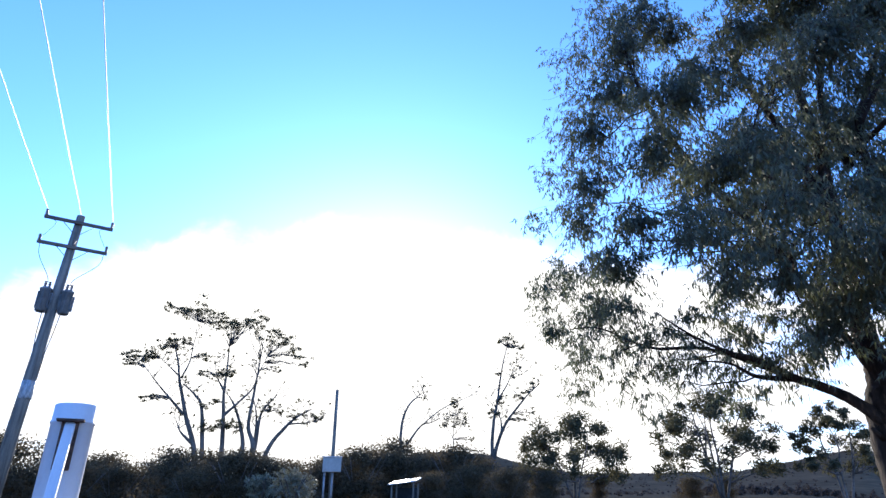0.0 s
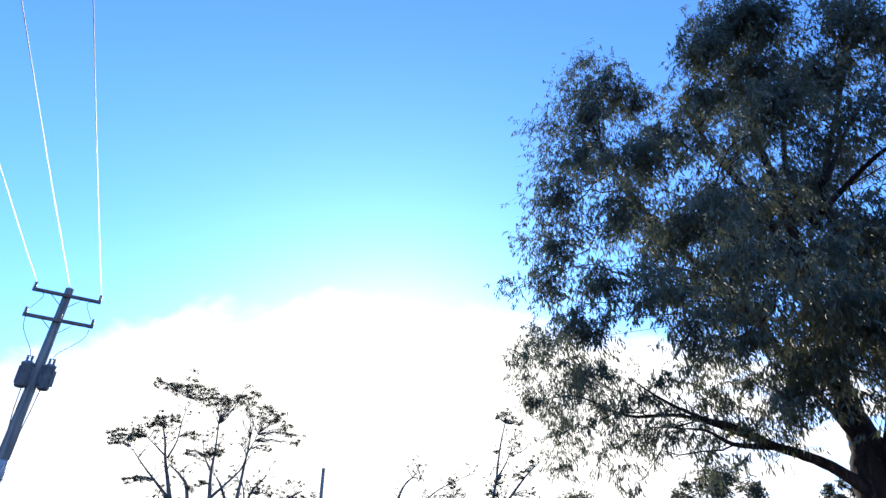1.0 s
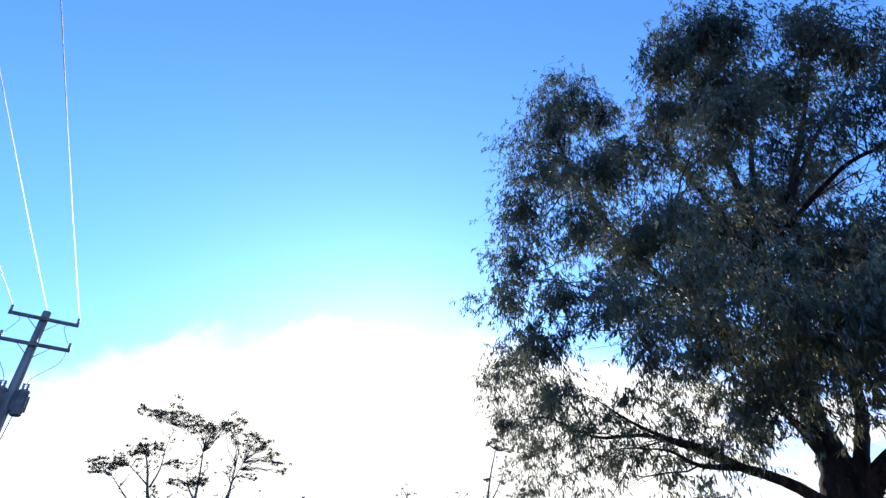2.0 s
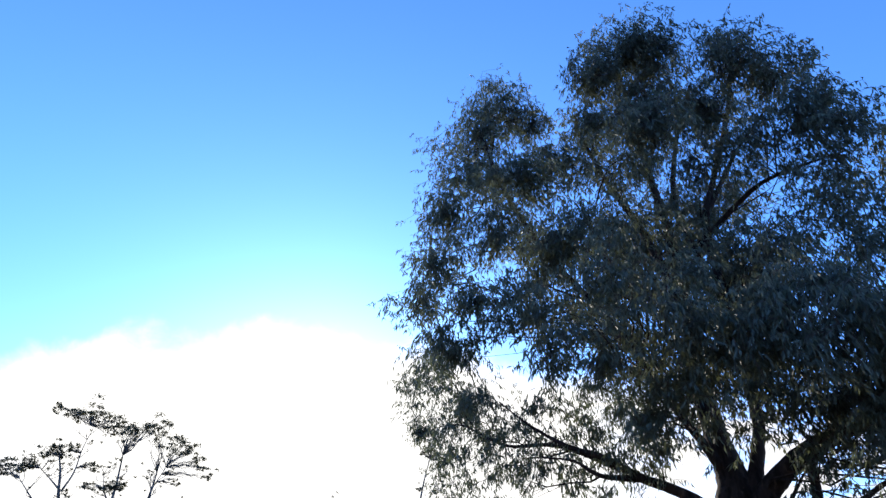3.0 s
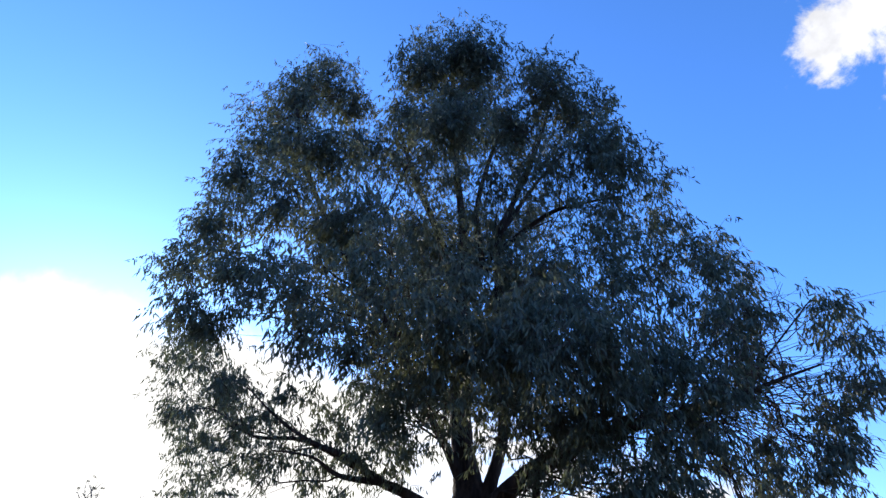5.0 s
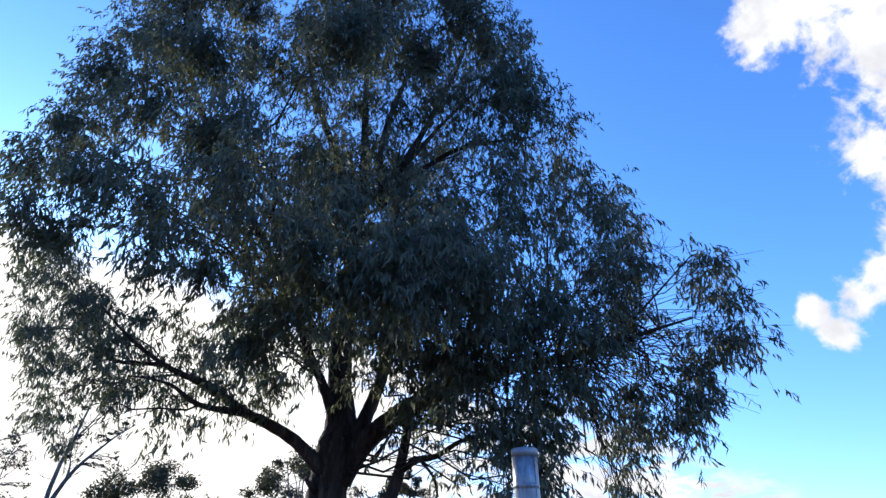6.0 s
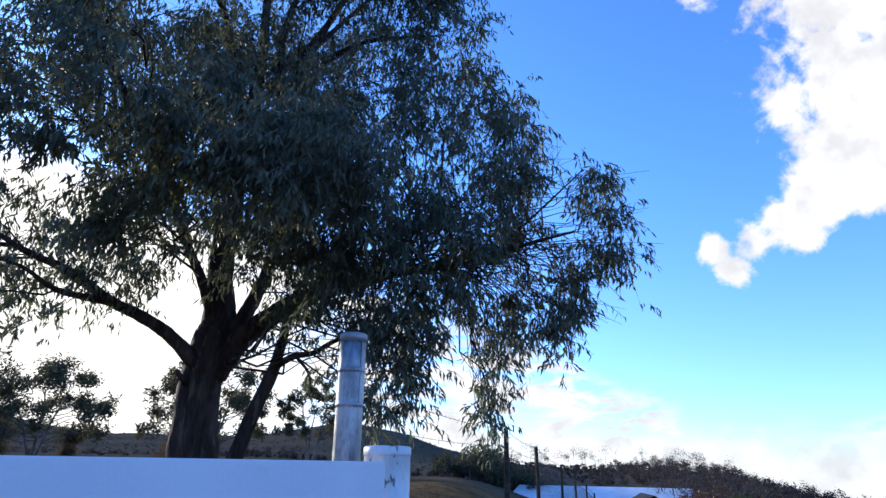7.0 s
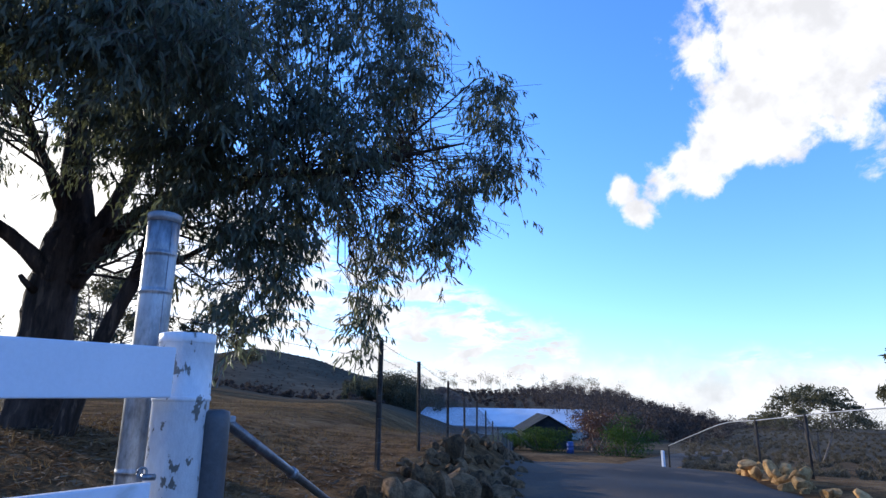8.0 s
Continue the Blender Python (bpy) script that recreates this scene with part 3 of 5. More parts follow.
CROWN_TAIL = [(5.03, 6.54, 2.79, 0.16), (5.18, 6.45, 2.92, 0.17), (5.14, 6.48, 2.57, 0.12), (4.96, 6.58, 2.28, 0.1), (5.1, 6.5, 2.28, 0.11), (4.9, 6.61, 2.11, 0.08), (5.06, 6.53, 2.06, 0.13), (5.04, 6.54, 1.94, 0.09)]
CROWN_BOUGH = [(-2.17, 10.2, 5.5, 0.49), (-1.55, 9.8, 5.02, 0.44), (-1.02, 9.4, 4.53, 0.39), (-0.63, 9.1, 4.07, 0.35), (-1.1, 9.5, 3.89, 0.34), (-1.27, 9.6, 3.32, 0.28), (-1.07, 9.5, 3.06, 0.16), (-1.64, 10.0, 4.25, 0.39), (-2.14, 10.4, 4.72, 0.41), (-0.22, 8.9, 4.48, 0.38), (0.25, 8.9, 4.15, 0.36), (0.6, 8.9, 3.75, 0.31), (1.17, 8.8, 3.88, 0.32), (0.06, 8.9, 3.6, 0.2), (1.03, 8.8, 4.35, 0.35), (-1.62, 9.8, 3.57, 0.25), (1.27, 8.9, 3.49, 0.2), (-0.41, 9.1, 3.77, 0.21)]
CROWN_INNER = [(2.39, 7.71, 4.43, 0.42), (2.84, 7.56, 4.36, 0.42), (3.03, 6.74, 4.13, 0.41), (2.84, 7.56, 3.99, 0.28), (3.06, 6.72, 3.67, 0.28), (3.08, 5.82, 4.04, 0.4), (2.09, 6.23, 4.25, 0.4), (5.89, 6.81, 4.56, 0.3), (5.6, 7.0, 4.55, 0.34), (2.75, 7.6, 3.54, 0.26), (3.02, 7.49, 3.25, 0.23), (2.45, 7.69, 3.97, 0.26), (3.06, 6.72, 3.13, 0.24), (2.14, 7.78, 3.65, 0.19), (3.35, 6.58, 3.54, 0.3), (1.3, 9.0, 6.6, 0.75), (0.6, 9.2, 7.6, 0.75), (1.6, 9.6, 5.6, 0.7), (3.0, 9.4, 5.6, 0.75), (3.8, 8.9, 6.6, 0.7), (0.3, 8.9, 6.3, 0.65)]


def spray_leaves(centre, radius, count, rnd, size=0.12, droop=0.8, flat=0.85, tuft=0.075):
    """Hanging leaves on short drooping twigs inside a ragged lobe. Returns leaf corners and twig lines."""
    centre = np.array(centre)
    per = 9
    n_spray = max(3, count // per)
    d = rnd.normal(size=(n_spray, 3))
    d /= np.linalg.norm(d, axis=1)[:, None]
    rad = radius * 0.9 * (rnd.rand(n_spray) ** 0.45) * (1 + 0.24 * rnd.normal(size=n_spray))
    start = centre + d * rad[:, None] * np.array((1.08, 1.08, flat))
    # most sprays gather into hanging tufts, with gaps between them
    n_tuft = max(2, int(n_spray * tuft))
    heart = start[rnd.randint(0, n_spray, n_tuft)]
    own = rnd.randint(0, n_tuft, n_spray)
    near = heart[own] + rnd.normal(size=(n_spray, 3)) * np.array((0.10, 0.10, 0.15)) * rnd.uniform(0.5, 1.5, n_tuft)[own][:, None]
    start = np.where((rnd.rand(n_spray) < 0.72)[:, None], near, start)
    out = d * np.array((1, 1, 0.3))
    sway = rnd.normal(size=(n_spray, 3)) * 0.5
    heading = out * 0.6 + sway
    heading[:, 2] = heading[:, 2] * 0.4 - 0.25
    heading /= np.linalg.norm(heading, axis=1)[:, None]
    length = rnd.uniform(0.14, 0.34, n_spray)
    leaves = []
    k = np.arange(per) / per
    for i in range(n_spray):
        path = start[i] + heading[i] * (k * length[i])[:, None]
        path[:, 2] -= droop * 0.35 * (k * length[i] * 2) ** 2
        base = path + rnd.normal(size=(per, 3)) * 0.012
        hang = rnd.normal(size=(per, 3)) * 0.32 + heading[i] * 0.28
        hang[:, 2] -= droop
        hang /= np.linalg.norm(hang, axis=1)[:, None]
        side = np.cross(hang, rnd.normal(size=(per, 3)))
        side /= np.linalg.norm(side, axis=1)[:, None] + 1e-9
        ln = size * rnd.uniform(0.6, 1.25, per)[:, None]
        wd = size * rnd.uniform(0.085, 0.125, per)[:, None]
        bend = rnd.normal(size=(per, 3)) * 0.1 * ln
        mid = base + hang * ln * 0.42 + bend
        leaves.append(np.stack([base, mid + side * wd, base + hang * ln + bend * 0.4, mid - side * wd], 1))
    tip = start + heading * length[:, None]
    tip[:, 2] -= droop * 0.35 * (length * 2) ** 2
    return np.concatenate(leaves), list(zip(start, tip))


def nearest_on(limbs, p, back=0):
    best = None
    for rows in limbs:
        d = np.linalg.norm(rows[:, :3] - p, axis=1) + np.where(rows[:, 2] > p[2] + 0.4, 1.5, 0.0)
        d = d + 0.6 * np.maximum(0, 0.03 - rows[:, 3]) * 20
        i = int(np.argmin(d))
        if best is None or d[i] < best[0]:
            best = (d[i], rows[max(i - back, 0)])
    return best[1]


def branch_to(a, b, r0, rnd, n=6, sag=0.12):
    a, b = np.array(a, float), np.array(b, float)
    gap = np.linalg.norm(b - a)
    t = np.linspace(0, 1, n)[:, None]
    path = a + (b - a) * t
    path[:, 2] += np.sin(t[:, 0] * math.pi) * min(sag * gap, 0.22)
    path[1:-1] += np.clip(rnd.normal(size=(n - 2, 3)), -1.5, 1.5) * min(0.05 * gap, 0.12)
    return path, r0 * (1 - 0.75 * t[:, 0])


def twig_mesh(lines, mat, r=0.0035, name="twigs"):
    verts, faces = [], []
    for a, b in lines:
        v, f = tube_data([a, (np.array(a) + np.array(b)) / 2 + (0, 0, 0.02), b], [r, r * 0.8, r * 0.4], 3, cap=False)
        o = len(verts)
        verts.extend(v)
        faces.extend(tuple(i + o for i in q) for q in f)
    return mesh_of(name, verts, faces, mat)


def build_big_tree():
    rnd = np.random.RandomState(11)
    tree = hold("gum_tree", (2.27, 9.30, 0.9), "tall spreading gum tree with drooping grey-green leaves and dark bark", "tree")
    paths = {}
    for name, rows in BOUGHS.items():
        if name.startswith("stem"):
            continue
        rows = list(rows)
        if name == "trunk":
            x, y, z, r = rows[0]
            rows = [(x + 0.03, y, 0.55, r * 1.5), (x + 0.02, y, 0.95, r * 1.2)] + rows + [(2.33, 9.30, 3.35, 0.20)]
        sp = smooth_path(rows, 5)
        paths[name] = sp
        thick = name in ("trunk", "leader")
        tube("trunk" if name == "trunk" else "limb", sp[:, :3], sp[:, 3], M_BARK, tree, sides=18 if thick else 10, rough=0.07 if thick else 0.06, seed=len(paths))
    # the broken stub on the trunk
    tube("stub", [(2.04, 9.12, 2.45), (1.92, 9.04, 2.56), (1.88, 9.01, 2.61)], [0.045, 0.034, 0.024], M_BARK, tree, sides=7, rough=0.1)
    limbs = [paths[n] for n in paths if n != "trunk"]
    upper = [paths[n] for n in paths if n not in ("trunk", "left", "left_low", "left_far")]
    low = set(CROWN_LOW_LEFT + CROWN_HANG + CROWN_BACK + CROWN_BOUGH)
    lobes = []
    for group, dense in ((CROWN_TOP, 1.6), (CROWN_LEFT, 1.2), (CROWN_FRONT[:7] + CROWN_FRONT[14:], 0.68), (CROWN_FRONT[7:14], 1.0), (CROWN_MID, 0.6), (CROWN_LOW_LEFT, 0.30), (CROWN_RIGHT, 0.58), (CROWN_SIDE, 0.75), (CROWN_FILL, 0.40), (CROWN_BACK, 0.34), (CROWN_DEEP, 0.38), (CROWN_NEAR, 0.52), (CROWN_LOW, 0.75), (CROWN_TAIL, 0.9), (CROWN_HANG, 0.30), (CROWN_BOUGH[:9], 0.25), (CROWN_BOUGH[9:15], 0.48), (CROWN_BOUGH[15:], 0.27), (CROWN_INNER[:15], 0.62), (CROWN_INNER[15:], 0.28)):
        lobes += [(*row, dense) for row in group]
    # fill behind, inside the same outline
    for i in range(22):
        a, b = rnd.uniform(0, 2 * math.pi), rnd.uniform(-0.9, 1)
        rr = rnd.uniform(0.45, 0.95)
        q = (2.0 + 2.5 * rr * math.cos(a) * math.sqrt(1 - b * b), 9.3 + 2.2 * abs(rr * math.sin(a)), 7.0 + 2.9 * rr * b)
        lobes.append((*q, rnd.uniform(0.45, 0.75), 0.62))
    twigs, fans = [], []
    for x, y, z, r, dense in lobes:
        count = int((2500 * r * r + 260 * r) * dense * LEAF_AMOUNT)
        pts, lines = spray_leaves((x, y, z), r, count, rnd, tuft=0.1 if z > 6.0 else 0.045)
        tagged(piece("leaf_clump", quads("leaf_clump", pts, M_LEAF), tree), kind="stuff")
        near_limbs = [paths["left_up"]] if x < 0.3 and z > 7.0 else limbs if (x, y, z, r) in low else upper
        root = nearest_on(near_limbs, np.array((x, y, z)), rnd.randint(0, 3))
        gap = np.linalg.norm(root[:3] - (x, y, z))
        path, rad = branch_to(root[:3], (x, y, z), min(root[3] * 0.45, 0.006 + 0.007 * gap, 0.02), rnd, 7)
        tube("branch", path, rad, M_BARK, tree, sides=6, rough=0.05)
        limb_rows = np.concatenate([path, rad[:, None]], 1)
        # thinner offshoots that fan out through the lobe
        for j in range(4):
            k = rnd.randint(1, 5)
            end = np.array((x, y, z)) + np.clip(rnd.normal(size=3), -1.3, 1.3) * r * 0.55
            off, thin = branch_to(path[k], end, rad[k] * 0.5, rnd, 6, 0.08)
            fans.append(tube_data(off, thin, 4, cap=False))
            limb_rows = np.concatenate([limb_rows, np.concatenate([off, thin[:, None]], 1)])
        # forks that reach for the sprays
        pick = rnd.permutation(len(lines))[: max(5, int(len(lines) * 0.22))]
        for j in pick:
            s = lines[j][0]
            near = limb_rows[int(np.argmin(np.linalg.norm(limb_rows[2:, :3] - s, axis=1))) + 2]
            twigs.append((near[:3], s))
        twigs += [lines[j] for j in rnd.permutation(len(lines))[: len(lines) // 2]]
    # bare reddish fans that spring from the outer half of the right bough
    outer = paths["right"][len(paths["right"]) * 11 // 20:]
    for x, y, z, r in CROWN_SIDE + CROWN_RIGHT[3:9]:
        for j in range(5):
            a = outer[rnd.randint(0, len(outer) - 4)]
            end = np.array((x, y, z)) + np.clip(rnd.normal(size=3), -1.4, 1.4) * r * 0.8
            off, thin = branch_to(a[:3], end, min(a[3] * 0.5, 0.011), rnd, 7, 0.10)
            fans.append(tube_data(off, thin, 4, cap=False))
            for q in range(3):
                k = rnd.randint(2, 6)
                tip = off[k] + (off[min(k + 1, 6)] - off[k - 1]) * 0.7 + rnd.normal(size=3) * 0.12
                fans.append(tube_data([off[k], (off[k] + tip) / 2 + rnd.normal(size=3) * 0.02, tip], [0.004, 0.003, 0.002], 3, cap=False))
    tagged(piece("offshoot", mesh_of("offshoot", *join(fans), M_TWIG), tree), kind="stuff")
    tagged(piece("twig", twig_mesh(twigs, M_TWIG, name="twig"), tree), kind="stuff")


LEAF_AMOUNT = 2.15
build_big_tree()


def build_stem_tree():
    rnd = np.random.RandomState(5)
    base = BOUGHS["stem"][0]
    tree = hold("young_gum_tree", (base[0] - 0.12, base[1], 0.85), "slim leaning young gum with a crooked side branch", "tree")
    for name in ("stem", "stem_br", "stem_tw"):
        rows = list(BOUGHS[name])
        if name == "stem":
            x, y, z, r = rows[0]
            rows = [(x - 0.16, y + 0.03, 0.7, r * 1.2)] + rows + [(3.06, 8.40, 3.05, 0.06), (3.12, 8.42, 3.5, 0.04)]
        sp = smooth_path(rows, 4)
        tube("trunk" if name == "stem" else "branch", sp[:, :3], sp[:, 3], M_BARK, tree, sides=9, rough=0.06, seed=2)
    for q in ((3.1, 8.35, 3.35, 0.3), (3.45, 8.15, 2.55, 0.13), (3.75, 7.6, 3.1, 0.24), (2.9, 8.25, 2.95, 0.16)):
        pts, lines = spray_leaves(q[:3], q[3], int(1400 * q[3] ** 2 + 90), rnd)
        tagged(piece("leaf_clump", quads("leaf_clump", pts, M_LEAF), tree), kind="stuff")


build_stem_tree()


# ---------------------------------------------------------------- white rail fence and its posts
POST = np.array((2.635, 3.52))
LEFT_POST = np.array((-4.53, 0.95))
RAIL_WAY = (LEFT_POST - POST) / np.linalg.norm(LEFT_POST - POST)


def lathe(profile, at, sides=28):
    """A turned form from rows of (radius, height)."""
    verts, faces = [], []
    for r, z in profile:
        for k in range(sides):
            a = 2 * math.pi * k / sides
            verts.append((at[0] + r * math.cos(a), at[1] + r * math.sin(a), z))
    for i in range(len(profile) - 1):
        for k in range(sides):
            a, b = i * sides + k, i * sides + (k + 1) % sides
            faces.append((a, b, b + sides, a + sides))
    faces.append(tuple(range(len(verts) - sides, len(verts))))
    faces.append(tuple(range(sides - 1, -1, -1)))
    return verts, faces


def rail_matrix(dist, z, off=0.0):
    ang = math.atan2(RAIL_WAY[1], RAIL_WAY[0])
    nrm = np.array((RAIL_WAY[1], -RAIL_WAY[0]))
    nrm = nrm if nrm[1] < 0 else -nrm
    q = POST + RAIL_WAY * dist + nrm * off
    return Matrix.Translation((q[0], q[1], z)) @ Matrix.Rotation(ang, 4, "Z")


def build_rail_fence():
    fence = hold("rail_fence", (POST[0], POST[1], gz(*POST)), "white painted two-board rail fence with a chipped post", "fence")
    g = gz(*POST)
    r = 0.110
    post = piece("post", mesh_of("post", *lathe([(r, g - 0.2), (r, 1.30), (r + 0.004, 1.305), (r + 0.004, 1.318), (r, 1.322), (r, 1.535), (r + 0.003, 1.538), (r + 0.003, 1.572), (r - 0.006, 1.578), (r - 0.03, 1.580)], POST, 32), M_CHIPPED, True), fence, "round white post with flaking paint")
    for p in post.data.polygons:
        p.use_smooth = abs(p.normal.z) < 0.5
    length = float(np.linalg.norm(LEFT_POST - POST))
    for z0, z1, start in ((1.315, 1.508, 0.125), (0.81, 1.015, 0.165)):
        m = rail_matrix(start + (length - 0.2) / 2, (z0 + z1) / 2, 0.115)
        part("rail", box_bm((length - 0.2, 0.04, z1 - z0), m, 0.006), M_WHITE, fence)
    # bolt and eye at the lower rail
    m = rail_matrix(0.15, 1.03, 0.125)
    tube("bolt", [m @ Vector((0.0, 0, 0)), m @ Vector((0.05, 0, 0.005))], 0.012, M_GALV, fence, sides=8)
    tube("eye", [m @ Vector((0.05 + 0.018 * math.cos(a), 0, 0.02 + 0.018 * math.sin(a))) for a in np.linspace(0, 2 * math.pi, 10)], 0.005, M_GALV, fence, sides=6)


build_rail_fence()


def build_left_post():
    g = gz(*LEFT_POST)
    top = 2.045
    fence = hold("strainer_post", (LEFT_POST[0], LEFT_POST[1], g), "thick white round strainer post with a diagonal white stay", "fence post")
    r = 0.097
    part_me = mesh_of("post", *lathe([(r * 1.02, g - 0.2), (r, 1.5), (r, top - 0.10), (r + 0.005, top - 0.095), (r + 0.005, top - 0.085), (r, top - 0.08), (r, top - 0.006), (r - 0.008, top)], LEFT_POST, 32), M_WHITE, True)
    piece("post", part_me, fence)
    # towards the camera's start
    out = np.array((0.66, -0.75))
    a = LEFT_POST + out * (r + 0.01)
    ang = math.atan2(out[1], out[0])
    m = Matrix.Translation((a[0] - out[1] * 0.0, a[1], top - 0.2)) @ Matrix.Rotation(ang, 4, "Z")
    part("bracket", box_bm((0.016, 0.075, 0.24), m, 0.004), M_RUSTY, fence, "rusty steel bracket plate")
    part("bracket_lip", box_bm((0.06, 0.12, 0.012), m @ Matrix.Translation((0.02, 0, 0.11)), 0.003), M_RUSTY, fence)
    p0 = np.array((a[0], a[1], top - 0.11))
    run = 1.55
    p1 = np.array((a[0] + out[0] * run * 0.93 + 0.07, a[1] + out[1] * run * 0.93 + 0.02, 0.0))
    mid, d = (p0 + p1) / 2, Vector(p1 - p0)
    bm = box_bm((0.046, 0.046, d.length), Matrix.Translation(mid) @ d.to_track_quat("Z", "Y").to_matrix().to_4x4(), 0.008)
    part("stay", bm, M_WHITE, fence, "white square steel stay")


build_left_post()


def build_pipe():
    at = np.array((2.535, 3.84))
    g, top, r = gz(*at), 2.17, 0.072
    pipe = hold("steel_pipe", (*at, g), "upright galvanised steel pipe with ring seams and a dark cap", "pipe")
    rows = [(r, g - 0.1)]
    for z in (0.55, 1.0, 1.41, 1.79, 1.97):
        rows += [(r, z - 0.02), (r, z - 0.009), (r + 0.003, z - 0.005), (r + 0.003, z + 0.005), (r, z + 0.009), (r, z + 0.02)]
    rows += [(r, top - 0.04)]
    ob = piece("tube", mesh_of("tube", *lathe(rows, at, 32), M_GALV, True), pipe)
    for p in ob.data.polygons:
        p.use_smooth = abs(p.normal.z) < 0.9
    piece("cap", mesh_of("cap", *lathe([(r + 0.003, top - 0.045), (r + 0.004, top - 0.005), (r - 0.004, top)], at, 32), M_GALV_DULL, True), pipe, "dark grey steel cap band")
    tube("seam", [(at[0] + r * math.cos(a0), at[1] + r * math.sin(a0), z) for a0, z in ((-1.2, g), (-1.2, top - 0.05))], 0.0025, M_GALV, pipe, sides=5)


build_pipe()


def build_stay_post():
    at = np.array((2.77, 3.48))
    g = gz(*at)
    thing = hold("steel_stay_post", (*at, g), "grey steel post with rounded top and a galvanised diagonal stay", "fence post")
    r = 0.058
    piece("post", mesh_of("post", *lathe([(r, g - 0.2), (r, 1.235), (r * 0.93, 1.258), (r * 0.5, 1.268)], at, 20), M_GREYPOST, True), thing)
    a = Vector((at[0] + 0.03, at[1] + 0.03, 1.23))
    b = Vector((4.25, 5.40, gz(4.25, 5.40) - 0.03))
    mid = a + (b - a) * 0.45
    tube("stay", [a, mid, b], 0.025, M_STAY, thing, "galvanised pipe stay", sides=12)
    tube("coupling", [mid, mid + (b - a) * 0.03], 0.034, M_GALV, thing, sides=12)
    part("clamp", box_bm((0.09, 0.05, 0.03), Matrix.Translation((at[0] + 0.04, at[1] + 0.03, 1.225)), 0.006), M_GALV_DULL, thing)


build_stay_post()

rag_bm = bmesh.new()
bmesh.ops.create_grid(rag_bm, x_segments=14, y_segments=10, size=0.5)
for v in rag_bm.verts:
    v.co = Vector((3.02 + v.co.x * 0.36, 3.95 + v.co.y * 0.3, 0)) + Vector((0, 0, 0.03 * noise.noise(v.co * 7) + 0.05 * (1 - 2 * abs(v.co.y))))
    v.co.z += gz(v.co.x, v.co.y) + 0.06
bmesh.ops.solidify(rag_bm, geom=list(rag_bm.faces), thickness=0.02)
rag_me = bpy.data.meshes.new("cloth")
rag_bm.to_mesh(rag_me)
rag_bm.free()
rag_me.materials.append(M_TARP)
tagged(new("cloth", rag_me), "crumpled dark red cloth lying on the ground by the post", "cloth")


# ---------------------------------------------------------------- wire fences
def mesh_panel(a, b, za, zb, ha, hb, mat, step=0.11, r=0.0016):
    """Chain-link between two posts, as two families of slanting wires."""
    run = float(np.linalg.norm(np.array(b) - np.array(a)))
    pieces = []
    h = (ha + hb) / 2

    def at(u, v):
        t = u / run
        return (a[0] + (b[0] - a[0]) * t, a[1] + (b[1] - a[1]) * t, za + (zb - za) * t + (ha + (hb - ha) * t) * v / h)

    for sign in (1, -1):
        c = -h
        while c < run + h:
            u0, v0 = c, 0.0
            u1, v1 = c + h, h
            if u0 < 0:
                v0, u0 = -u0, 0.0
            if u1 > run:
                v1, u1 = h - (u1 - run), run
            if v1 - v0 > 0.02:
                if sign > 0:
                    p, q = at(u0, v0), at(u1, v1)
                else:
                    p, q = at(u0, h - v0), at(u1, h - v1)
                pieces.append(tube_data([p, q], [r, r], 3, cap=False))
            c += step
    return mesh_of("mesh", *join(pieces), mat)


